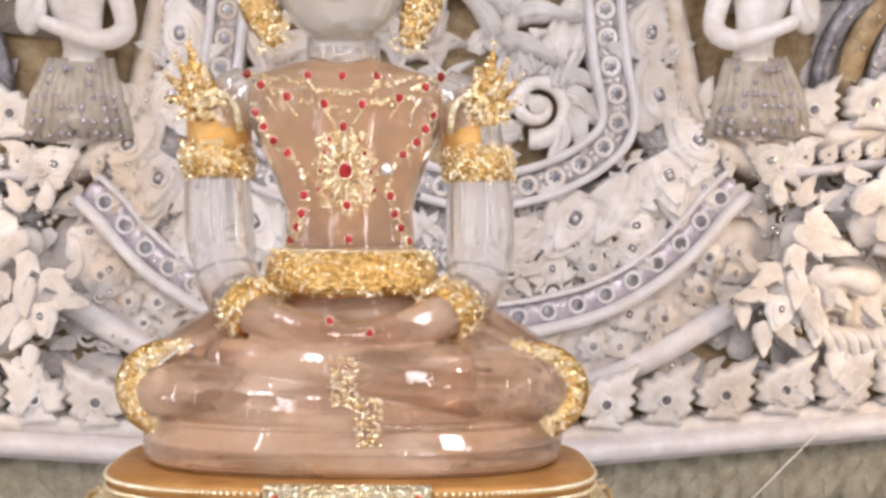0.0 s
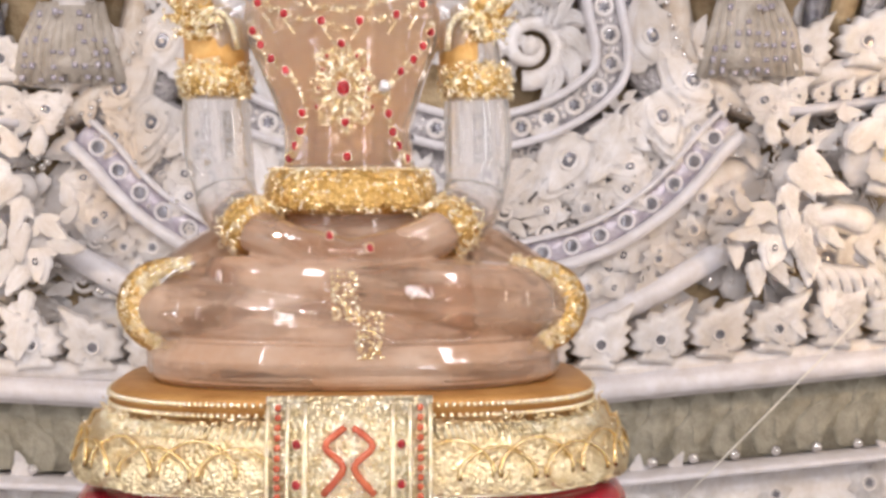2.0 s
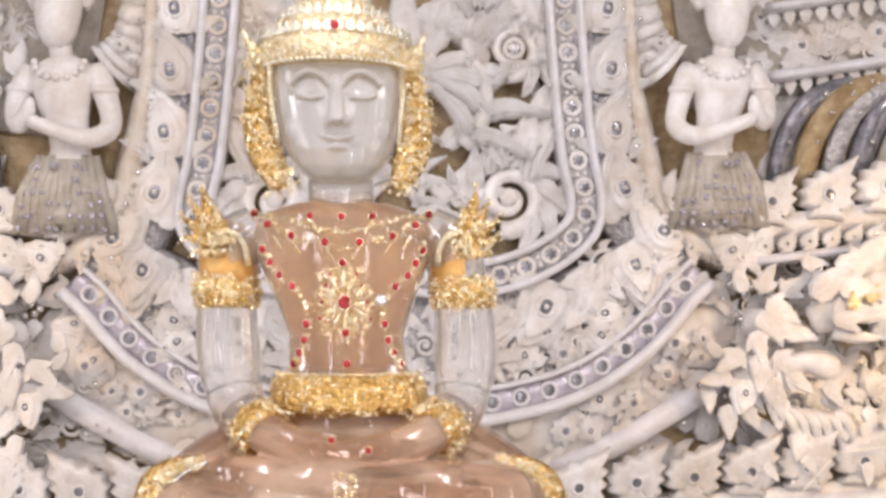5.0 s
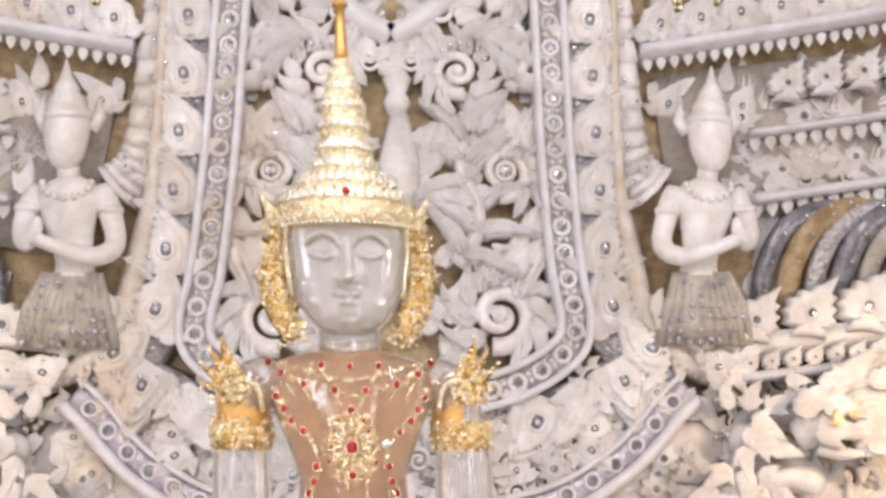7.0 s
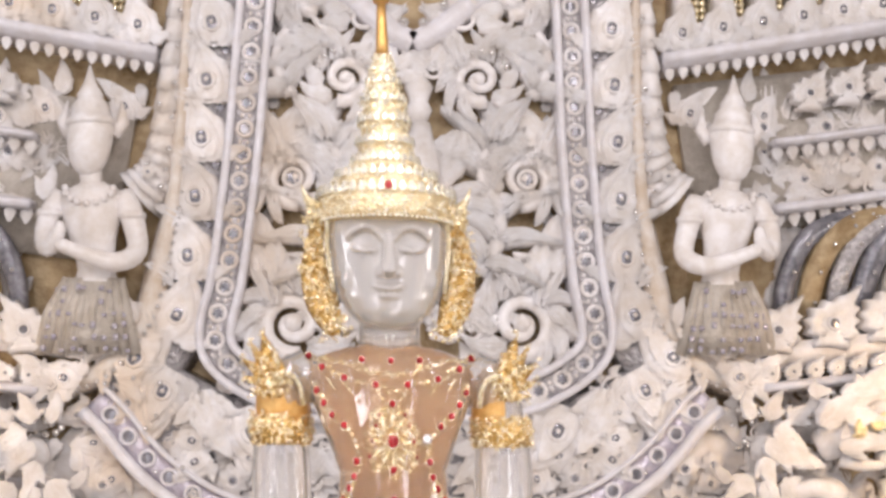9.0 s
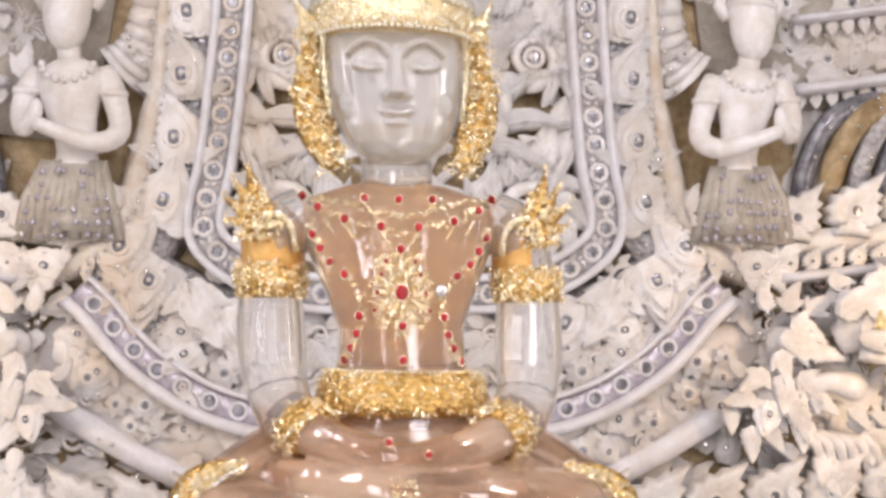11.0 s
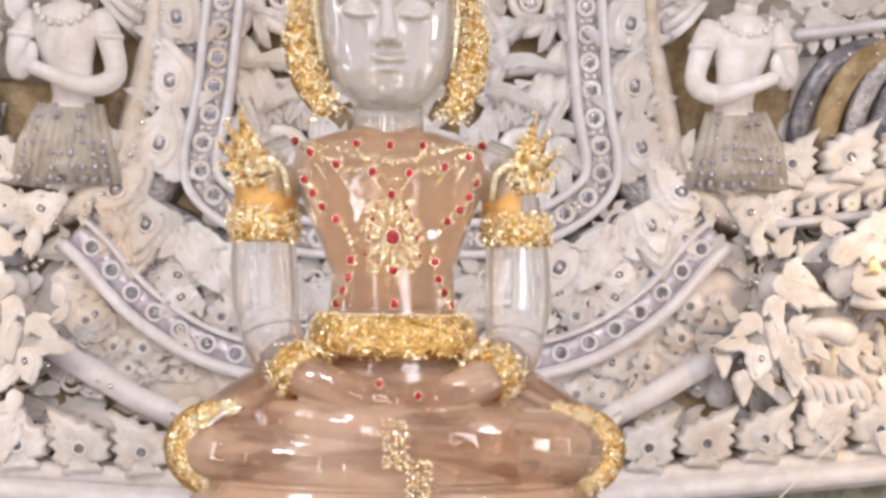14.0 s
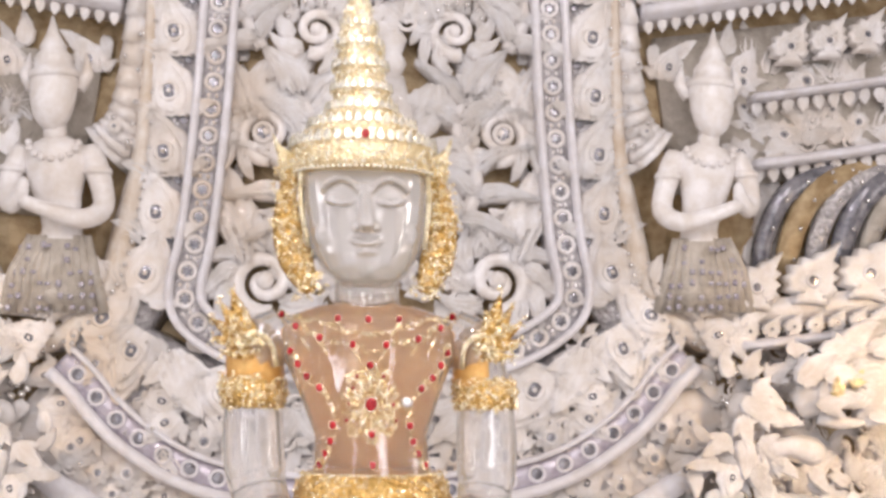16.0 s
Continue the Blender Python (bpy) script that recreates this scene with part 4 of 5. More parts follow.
    tube(bm, [p + Vector((-s * (0.006 + 0.006 * math.sin(math.pi * k / 24)), -0.008, 0)) for k, p in enumerate(line)], 0.0015, 8)
    part("silver_rim", bm, SILVER, kn, "bright silver inner rim")
    bm = bmesh.new()
    ball(bm, S(s * 0.1420, -0.014, 0.1245), 0.0055, 14, 10, (1.0, 1.0, 1.1))
    part("knob", bm, GOLD_BEAD, kn)
    pts = [p + Vector((s * gr.uniform(-0.008, 0.006) * (0.4 + math.sin(math.pi * k / 24)), -0.0065 - 0.003 * gr.random(), gr.uniform(-0.004, 0.004))) for k, p in enumerate(line) for _ in range(15)]
    grains(kn, pts, 0.0010, 0.0022)

# sash beads over the shins, and two loose stones in the lap
sash = thing("sash_ornament", S(0.0, -0.08, 0.10), "two gold beaded sash ends hanging over the shins", "ornament")
for x0, z0, z1 in ((-0.003, 0.122, 0.149), (0.0105, 0.099, 0.126)):
    bm = bmesh.new()
    n = 5
    for i in range(n):
        for j in range(9):
            grain(bm, S(x0 + 0.0031 * (i - 2) + gr.uniform(-0.0011, 0.0011), -0.0835 + 0.0045 * abs((j - 4) / 4) ** 2, z0 + (z1 - z0) * j / 8 + gr.uniform(-0.001, 0.001)), gr.uniform(0.0011, 0.0022))
    part("sash_end", bm, GOLD_BEAD, sash, smooth=False)
for x, y, z in ((-0.011, -0.0625, 0.169), (0.012, -0.0625, 0.162)):
    st = thing("lap_stone", (x, y, z - 0.003), "small red stone lying in the lap", "gem", "lap stones")
    ruby(st, S(x, y, z), 0.0026)

# pedestal detail: petals, rim beads, flutes and the front cloth
def rim(f, depth=0.656):
    """Points at even steps round the front of the pedestal, with the turn outwards."""
    pts = []
    for k in range(801):
        a = math.pi * (0.98 + 1.04 * k / 800)
        c, q = math.cos(a), math.sin(a)
        pts.append(Vector((f * math.copysign(abs(c) ** 0.625, c), f * depth * math.copysign(abs(q) ** 0.625, q), 0)))
    return pts


RIM = rim(0.158)
for row, (z, size, shift, out) in enumerate(((0.027, 0.027, 0.0, 1.035), (0.027, 0.031, 0.5, 1.022))):
    dist, need = 0.0, 0.046 * shift
    for a, b in zip(RIM, RIM[1:]):
        dist += (b - a).length
        if dist >= need:
            need += 0.046
            if abs(a.x) < 0.043 and a.y < 0:
                continue
            turn = math.atan2((b - a).y, (b - a).x)
            m = Matrix.Translation((a.x * out, a.y * out, z)) @ Matrix.Rotation(turn, 4, "Z") @ Matrix.Rotation(radians(90 - 6), 4, "X") @ Matrix.Diagonal((0.047, size, 0.045, 1))
            piece("petal", GILT_PETAL, m, ped)
bm = bmesh.new()
pts = []
for k in range(130):
    a = gr.uniform(math.pi, 2 * math.pi)
    c, q = math.cos(a), math.sin(a)
    z = gr.choice((gr.uniform(0.022, 0.060), gr.uniform(0.064, 0.070)))
    f = 0.166 if z < 0.062 else 0.152
    f -= 0.35 * abs(z - 0.045) ** 1.1 if z < 0.062 else 0
    pts.append(Vector((f * math.copysign(abs(c) ** 0.625, c), f * 0.652 * math.copysign(abs(q) ** 0.625, q), z)))
grains(ped, pts, 0.0008, 0.0017)
for j, (z, f, n) in enumerate(((0.0695, 0.1485, 110), (0.0755, 0.1485, 120), (0.0265, 0.153, 90))):
    bm = bmesh.new()
    for k in range(n):
        a = math.pi + math.pi * k / (n - 1)
        c, q = math.cos(a), math.sin(a)
        ball(bm, (f * math.copysign(abs(c) ** 0.625, c), f * 0.652 * math.copysign(abs(q) ** 0.625, q), z), 0.0017, 6, 4)
    part("beaded_edge", bm, GOLD_BEAD, ped, kind="stuff")
bm = bmesh.new()
for k in range(130):
    a = math.pi + math.pi * k / 129
    c, q = math.cos(a), math.sin(a)
    x, y = math.copysign(abs(c) ** 0.625, c), math.copysign(abs(q) ** 0.625, q)
    tube(bm, [(0.1495 * x, 0.098 * y, 0.0645), (0.1565 * x, 0.1025 * y, 0.0575)], 0.0011, 5)
part("fluting", bm, PALE_GOLD, ped, kind="stuff")

cloth = thing("front_cloth", (0, -0.112, -0.03), "gold embroidered front cloth with red stones hanging over the pedestal", "cloth")
bm = bmesh.new()
sweep(bm, [Vector((-0.046, 0)), Vector((0.046, 0))], [(0.0805, 0.094), (0.0815, 0.100), (0.066, 0.109), (0.045, 0.1155), (0.02, 0.1155), (-0.035, 0.1185), (-0.035, 0.115), (0.02, 0.112), (0.045, 0.112), (0.066, 0.105)],
      lambda u, v, d: Vector((u, -d, v)))
part("sheet", bm, PALE_GOLD, cloth)


def cloth_y(z):
    return -(0.104 + 0.0125 * min(max((0.080 - z) / 0.035, 0), 1) + 0.002 * min(max((0.02 - z) / 0.055, 0), 1))


for x in (-0.0445, -0.0335, 0.0335, 0.0445, -0.024, 0.024):
    bm = bmesh.new()
    zs = [0.078 - 0.0142 * k for k in range(9)]
    tube(bm, [(x, cloth_y(z) - 0.0005, z) for z in zs], 0.0014 if abs(x) > 0.03 else 0.0019, 6)
    part("braid", bm, GOLD_BEAD, cloth)
for s in SIDES:
    for k in range(22):
        z = 0.076 - 0.0052 * k
        piece("stone", STONE, Matrix.Translation((s * 0.039, cloth_y(z) - 0.001, z)), cloth, "small orange-red stone")
    for z in (0.057, 0.036, 0.015, -0.006):
        ruby(cloth, Vector((s * 0.0285, cloth_y(z) - 0.001, z)), 0.0028)
    bm = bmesh.new()
    for z0 in (0.066, 0.026):
        tube(bm, smooth_line([(s * 0.002, cloth_y(z0) - 0.001, z0), (s * 0.013, cloth_y(z0 - 0.01) - 0.001, z0 - 0.010), (s * 0.003, cloth_y(z0 - 0.02) - 0.001, z0 - 0.021), (s * 0.014, cloth_y(z0 - 0.034) - 0.001, z0 - 0.036)], 4), 0.0021, 6)
    part("lattice", bm, COPPER, cloth, "red enamelled lattice")
pts = []
for _ in range(520):
    x, z = gr.uniform(-0.031, 0.031), gr.uniform(-0.03, 0.079)
    pts.append(Vector((x, cloth_y(z) - 0.0008, z)))
grains(cloth, pts, 0.0007, 0.0017)

# the hall's lamps, over and behind the viewer
for x in (-0.9, 0.9):
    l = thing("ceiling_lamp", (x, -1.3, 2.26), "white tube lamp housing under the ceiling", "lamp", "tube lamps")
    bm = bmesh.new()
    box(bm, (x - 0.1, -2.1, 2.27), (x + 0.1, -0.5, 2.33))
    part("housing", bm, LAMP, l, smooth=False)
    bm = bmesh.new()
    tube(bm, [(x, -1.3, 2.33), (x, -1.3, 2.6)], 0.02, 10)
    part("stem", bm, LAMP, l)

for k in range(6):
    x, y = -1.25 + 0.5 * k, -1.45 - 0.2 * (k % 2)
    l = thing("spot_lamp_fitting", (x, y, 2.6), "small white spot lamp on a ceiling stem", "lamp", "spot lamps")
    bm = bmesh.new()
    tube(bm, [(x, y - 0.03, 1.57), (x, y - 0.12, 1.63)], [0.06, 0.05], 12)
    part("can", bm, LAMP, l)
    bm = bmesh.new()
    tube(bm, [(x, y - 0.09, 1.63), (x, y - 0.09, 2.6)], 0.008, 8)
    part("stem", bm, LAMP, l)
for x in (1.40, -1.30):
    l = thing("floor_spotlight", (x, 0.62, -1.3), "small spotlight on a thin floor stand", "lamp", "floor spotlights")
    bm = bmesh.new()
    tube(bm, [(x, 0.66, 0.52), (x, 0.58, 0.55)], [0.08, 0.06], 12)
    part("can", bm, LAMP, l)
    bm = bmesh.new()
    tube(bm, [(x, 0.62, 0.52), (x, 0.62, -1.27), (x, 0.62, -1.3)], [0.012, 0.012, 0.12], 10)
    part("stand", bm, LAMP, l)

# ---- the carved screen ----
for s in SIDES:
    b = thing("gem_row", W(s * 0.37, 0.31), "row of round mirror gems in white rings along the border", "gem row", "gem rows of the screen")
    for u, v, a in along(BAND, 0.0555, 0.02):
        piece("gem", GEM, facing(s * u, v, 0.012, s * a, 0.040), b)
    for u, v, a in along(ARC, 0.0585, 0.045):
        piece("gem", GEM_LILAC, facing(s * u, v, 0.014, s * a, 0.038), b)

    # leaf column, bead string and scaled outer frame
    col = thing("leaf_column", W(s * 0.43, 0.45), "white carved leaves with mirror eyes up the side frame", "carved frame", "side frames")
    LEAFLINE = smooth_line([(0.405, 1.34), (0.421, 1.17), (0.432, 0.95), (0.442, 0.75), (0.455, 0.58), (0.478, 0.45), (0.54, 0.37), (0.62, 0.335)])
    bm = bmesh.new()
    sweep(bm, mirrored(LEAFLINE, s), [(-0.062, -0.066), (-0.055, 0.0), (0.045, 0.0), (0.062, -0.066)])
    part("bed", bm, GREY, col)
    for u, v, a in along(LEAFLINE, 0.124, 0.075):
        piece("leaf", EYE_LEAF, facing(s * (u - 0.010), v + 0.035, 0.006, s * (a + 186), 0.140, s), col)
        piece("leaf", LEAF, facing(s * (u + 0.022), v + 0.045, 0.006, s * (a + 195), 0.075, s), col)
        piece("mirror_chip", MIRROR_CHIP, facing(s * (u - 0.002), v + 0.066, 0.006, s * a, 0.011), col)
        piece("mirror_chip", MIRROR_CHIP, facing(s * (u - 0.034), v + 0.03, 0.006, s * a, 0.009), col)
        piece("mirror_chip", MIRROR_CHIP, facing(s * (u + 0.01), v + 0.052, 0.006, s * a, 0.012), col)
        piece("mirror_chip", MIRROR_CHIP, facing(s * (u - 0.022), v + 0.05, 0.006, s * a, 0.010), col)
    fr = thing("scaled_frame", W(s * 0.53, 0.70), "white scaled frame curling outward into a pointed horn", "carved frame", "scaled frames")
    inner = smooth_line([(0.479, 1.34), (0.479, 1.197), (0.483, 1.071), (0.486, 0.94), (0.490, 0.825), (0.498, 0.752), (0.520, 0.694)], 5)
    outer = smooth_line([(0.505, 1.34), (0.516, 1.197), (0.529, 1.071), (0.538, 0.94), (0.552, 0.845), (0.570, 0.805), (0.604, 0.786)], 5)
    horn(fr, "scale", inner, outer, s, 2, 0.020, WHITE)
    for k in range(2, len(inner) - 3, 3):
        p = inner[k].lerp(outer[k], 0.12)
        piece("bead", BEAD, facing(s * p[0], p[1], 0.046, 0, 0.0062), fr)
    for k in (6, 16, 24):
        p = inner[k].lerp(outer[k], 0.6)
        piece("bead", BEAD, facing(s * p[0], p[1], 0.058, 0, 0.0055), fr)
    piece("rosette", ROSETTE, facing(s * 0.535, 0.775, 0.055, 0, 0.036), fr)
    wf = thing("worn_frame", W(s * 0.6, 0.37), "worn cream frame sweeping out to the ledge", "carved frame", "worn frames")
    inner = smooth_line([(0.466, 1.34), (0.462, 1.0), (0.464, 0.74), (0.473, 0.656), (0.484, 0.572), (0.507, 0.483), (0.544, 0.419), (0.596, 0.360), (0.673, 0.318)], 4)
    outer = smooth_line([(0.492, 1.34), (0.496, 1.0), (0.510, 0.74), (0.526, 0.656), (0.546, 0.572), (0.566, 0.483), (0.598, 0.424), (0.650, 0.384), (0.722, 0.366)], 4)
    horn(wf, "moulding", inner, outer, s, len(inner) - 1, 0.006, WORN)
    for k in range(1, len(inner) - 1):
        p = inner[k].lerp(outer[k], 0.15)
        piece("bead", BEAD, facing(s * p[0], p[1], 0.024, 0, 0.0052), wf)
    for k in range(15, 31, 4):
        p = inner[k].lerp(outer[k], 0.42)
        piece("leaf", LEAF, facing(s * p[0], p[1], 0.014, s * (190 - 3 * (k - 15)), 0.055, s), wf)

    # between gem border and arc
    web = thing("leaf_web", W(s * 0.4, 0.08), "dense white leaf carving between the two gem borders", "carved panel", "leaf webs")
    bm = bmesh.new()
    sweep(bm, mirrored([Vector(p) for p in ((0.60, 0.33), (0.50, 0.27), (0.40, 0.22), (0.25, 0.185), (0.1, 0.175), (0.0, 0.175))], s),
          [(-0.12, -0.066), (-0.11, -0.012), (0.11, -0.012), (0.12, -0.066)])
    part("bed", bm, GREY, web)
    REGION = [(0.0, 0.07), (0.30, 0.10), (0.42, 0.15), (0.50, 0.215), (0.58, 0.31), (0.60, 0.345), (0.50, 0.385), (0.42, 0.39), (0.35, 0.33), (0.24, 0.28), (0.0, 0.27)]
    for u, v, t, z, k in ((0.47, 0.375, 150, 0.13, EYE_LEAF), (0.415, 0.335, 190, 0.15, FLAME), (0.50, 0.325, 160, 0.10, EYE_LEAF), (0.545, 0.33, 140, 0.075, EYE_LEAF),
                          (0.33, 0.30, 200, 0.15, EYE_LEAF), (0.395, 0.21, 120, 0.09, EYE_LEAF), (0.30, 0.17, 20, 0.085, EYE_LEAF), (0.24, 0.25, 210, 0.12, FLAME),
                          (0.345, 0.155, 60, 0.08, ROSETTE), (0.46, 0.245, 250, 0.09, EYE_LEAF), (0.27, 0.125, -10, 0.08, EYE_LEAF), (0.18, 0.14, 30, 0.11, SPRIG), (0.17, 0.24, 200, 0.12, SPRIG)):
        piece("leaf", k, facing(s * u, v, 0.006, s * t, z, s), web)
    fill(web, REGION, 0.046, (0.06, 0.09), (LEAF, FLAME, SPRIG, SCROLL, EYE_LEAF), lambda u, v: 150 + 200 * (v - 0.2), -0.012, s, 60)

    # between arc and foot rail
    web = thing("foot_carving", W(s * 0.45, -0.1), "white rosettes and leaf carving above the foot rail", "carved panel", "foot carvings")
    bm = bmesh.new()
    sweep(bm, mirrored([Vector(p) for p in ((0.70, 0.23), (0.60, 0.15), (0.50, 0.085), (0.38, 0.025), (0.25, -0.015), (0.0, -0.03))], s),
          [(-0.085, -0.066), (-0.08, -0.008), (0.08, -0.008), (0.085, -0.066)])
    part("bed", bm, WHITE, web)
    fill(web, [(0.0, -0.10), (0.30, -0.06), (0.45, 0.0), (0.62, 0.09), (0.74, 0.17), (0.72, 0.30), (0.655, 0.32), (0.60, 0.24), (0.52, 0.155), (0.40, 0.075), (0.28, 0.035), (0.0, 0.01)],
         0.046, (0.055, 0.085), (ROSETTE, EYE_LEAF, LEAF, SPRIG), lambda u, v: 60, -0.006, s, 80)
    for k in range(9):
        piece("bead", BEAD, facing(s * (0.68 + 0.05 * rnd.random()), 0.2 + 0.17 * rnd.random(), 0.024, 0, 0.008), web)
    for k in range(26):
        piece("bead", BEAD, facing(s * rnd.uniform(0.40, 0.74), rnd.uniform(0.0, 0.36), 0.036, 0, rnd.uniform(0.003, 0.006)), web)
    for u, v, a in along(offset(LOW, 0.03), 0.10, 0.05):
        piece("bead", BEAD, facing(s * u, v, 0.02, 0, 0.006), web)

# ---- niche behind the image ----
niche = thing("niche_carving", W(0, 0.35), "white flame scrolls carved over the ochre ground of the niche", "carved panel")
for s in SIDES:
    for u, v, t, z, k, f in ((0.232, 0.405, 4, 0.22, WHORL, 1), (0.243, 0.722, 0, 0.18, WHORL, 1), (0.150, 0.945, -8, 0.17, WHORL, -1), (0.160, 0.575, 2, 0.33, PLUME, 1), (0.268, 0.955, 0, 0.27, PLUME, 1),
                             (0.297, 0.555, -4, 0.17, FLAME, 1), (0.215, 1.14, 0, 0.17, WHORL, 1), (0.285, 0.80, -6, 0.16, FLAME, -1), (0.105, 0.885, 188, 0.16, FLAME, 1), (0.130, 0.440, 12, 0.15, SPRIG, 1),
                             (0.110, 0.575, 20, 0.08, LEAF, 1), (0.085, 0.690, -8, 0.12, LEAF, -1), (0.115, 1.11, -14, 0.15, SPRIG, 1),
                             (0.320, 0.445, 40, 0.11, FLAME, 1), (0.055, 0.455, -10, 0.17, PLUME, 1), (0.130, 0.365, 30, 0.12, FLAME, 1), (0.045, 1.00, 4, 0.12, SPRIG, 1)):
        piece("leaf", k, facing(s * u, v, -0.022, s * t, z, s * f, -7), niche)
    piece("gem", GEM, facing(s * 0.246, 0.776, 0.004, 0, 0.046), niche)
    for k in range(7):
        a = math.pi * (0.15 + 0.12 * k)
        piece("bead", BEAD, facing(s * (0.150 + 0.058 * math.cos(a)), 0.995 + 0.062 * math.sin(a), 0.0, 0, 0.006), niche)
    # hanging drapery rails over the niche
    bm = bmesh.new()
    sweep(bm, mirrored(smooth_line([(0.0, 1.075), (0.06, 1.11), (0.13, 1.17), (0.22, 1.24)]), s), fillet(0.05, -0.066, 0.01))
    part("valance", bm, RAIL, niche)
    for k in range(5):
        piece("bead", BEAD, facing(s * (0.02 + 0.045 * k), 1.115 + 0.04 * k, 0.012, 0, 0.011), niche)
    # small squared studs up the inner edge
    for k in range(17):
        piece("tooth", TOOTH, facing(s * (0.305 - 0.0009 * k + 0.02 * max(0, 3 - k) / 3), 0.52 + 0.042 * k, -0.062, 0, 0.036), niche)
bm = bmesh.new()
tube(bm, [W(0.02, 0.60, -0.02), W(0.02, 0.72, 0), W(0.02, 0.80, 0), W(0.02, 0.90, -0.01)], [0.03, 0.045, 0.042, 0.02], 14, 0.6)
tube(bm, [W(0.015, 0.90, -0.02), W(0.015, 0.93, -0.02), W(0.015, 0.95, -0.02), W(0.015, 0.98, -0.02), W(0.015, 1.0, -0.02), W(0.015, 1.06, -0.02)], [0.018, 0.030, 0.020, 0.032, 0.020, 0.026], 14, 0.7)
part("finial", bm, WHITE, niche, "pale rounded finial in the middle of the niche")


# ---- side ledges ----
def slope(v0, u0, k):
    return lambda u: v0 + (u - u0) * k


def ledge(s, u0, u1, v0, k, w, d1, label, group, material=RAIL):
    t = thing("ledge", W(s * u0, v0), label, "ledge", group)
    line = [Vector((s * (u0 + (u1 - u0) * i / 8), v0 + (u1 - u0) * i / 8 * k + 0.012 * (i / 8) ** 2)) for i in range(9)]
    bm = bmesh.new()
    sweep(bm, line, [(-w / 2, -0.066), (-w / 2, d1 * 0.6), (-w * 0.3, d1 * 0.8), (-w * 0.25, d1), (w * 0.25, d1), (w * 0.32, d1 * 0.85), (w / 2, d1 * 0.7), (w / 2, -0.066)])
    part("moulding", bm, material, t)
    return t


for s in SIDES:
    end = 1.25
    t = ledge(s, 0.535, end, 1.034, 0.165, 0.036, 0.05, "white moulding with small teeth below and gemmed leaves above", "upper ledges")
    f = slope(1.03, 0.535, 0.165)
    for k in range(24):
        u = 0.55 + 0.0295 * k
        piece("tooth", TOOTH, facing(s * u, f(u) - 0.016, 0.02, 180, 0.028), t)
    for k in range(8):
        u = 0.57 + 0.088 * k
        piece("palmette", EYE_LEAF, facing(s * u, f(u) + 0.015, 0.035, 0, 0.105, s), t)
        piece("leaf", LEAF, facing(s * (u + 0.044), f(u) + 0.02, 0.015, 0, 0.085, s), t)
    # gilt mosaic strips between white ribs over it
    rib = thing("ribbed_wall", W(s * 0.8, 1.1), "white ribs with gilt mosaic strips between them", "carved panel", "ribbed walls")
    for k in range(8):
        u = 0.585 + 0.088 * k
        bm = bmesh.new()
        sweep(bm, [Vector((s * u, f(u) + 0.02)), Vector((s * u, f(u) + 0.2)), Vector((s * u, f(u) + 0.4))], fillet(0.040, -0.066, 0.01))
        part("rib", bm, WHITE, rib)
        for i in range(3):
            for j in range(11):
                piece("gilt_tile", GILT_TILE, facing(s * (u + 0.030 + 0.014 * i), f(u) + 0.085 + 0.016 * j, -0.045, 0, 0.0095), rib)
    # panel between the upper ledges
    pan = thing("side_panel", W(s * 0.9, 0.7), "shallow white leaf carving on the side panel", "carved panel", "side panels")
    bm = bmesh.new()
    sweep(bm, [Vector((s * 0.60, 0.80)), Vector((s * 1.25, 0.88))], [(-0.14, -0.066), (-0.14, -0.04), (0.2, -0.04), (0.2, -0.066)])
    part("bed", bm, PANEL, pan)
    fill(pan, [(0.76, 0.735), (1.22, 0.775), (1.22, 1.03), (0.76, 0.965)], 0.05, (0.07, 0.11), (LEAF, ROSETTE, FLAME, SPRIG), lambda u, v: 20, -0.045, s, 70)
    for k in range(7):
        piece("palmette", PALMETTE, facing(s * (0.86 + 0.085 * k), 0.935 + 0.0145 * k, 0.0, 0, 0.095, s), pan)
    for v, w in ((0.861, 0.016), (0.716, 0.022)):
        q = ledge(s, 0.78, end, v, 0.13, w, 0.02, "thin white moulding on the side panel", "panel mouldings")
        g = slope(v, 0.78, 0.13)
        for k in range(14):
            u = 0.79 + 0.034 * k
            piece("tooth", TOOTH, facing(s * u, g(u) - 0.008, -0.01, 180, 0.034), q)
    # striped coils; the shade they lie in is painted by darker materials
    coil = thing("striped_coil", W(s * 0.95, 0.48), "striped grey serpent coils behind the leaf row, their shade put into dark colours", "carved serpent", "serpent coils")
    for k in range(6):
        u = 0.80 + 0.058 * k
        bm = bmesh.new()
        pts = smooth_line([W(s * u, 0.45, -0.04), W(s * (u + 0.005), 0.56, -0.02), W(s * (u + 0.05), 0.655, 0.0), W(s * (u + 0.14), 0.70, -0.01), W(s * (u + 0.22), 0.71, -0.03)], 5)
        tube(bm, pts, 0.027 if k % 2 else 0.022, 10, 0.6)
        part("coil", bm, (MIRROR, OCHRE, GREY, MIRROR, PANEL, MIRROR)[k], coil)
        for i in range(0, 20, 3):
            ob = piece("bead", BEAD, Matrix.Translation(pts[i] + Vector((0.004, -0.026, 0))) @ Matrix.Scale(0.0045, 4), coil)
    # palmette row and its ledge
    q = ledge(s, 0.735, end, 0.335, 0.095, 0.024, 0.05, "white ledge under a row of small and large leaves", "middle ledges")
    g = slope(0.335, 0.735, 0.095)
    for k in range(11):
        u = 0.752 + 0.046 * k
        piece("tooth", PALMETTE, facing(s * u, g(u) + 0.012, 0.035, 0, 0.045, s), q)
    bm = bmesh.new()
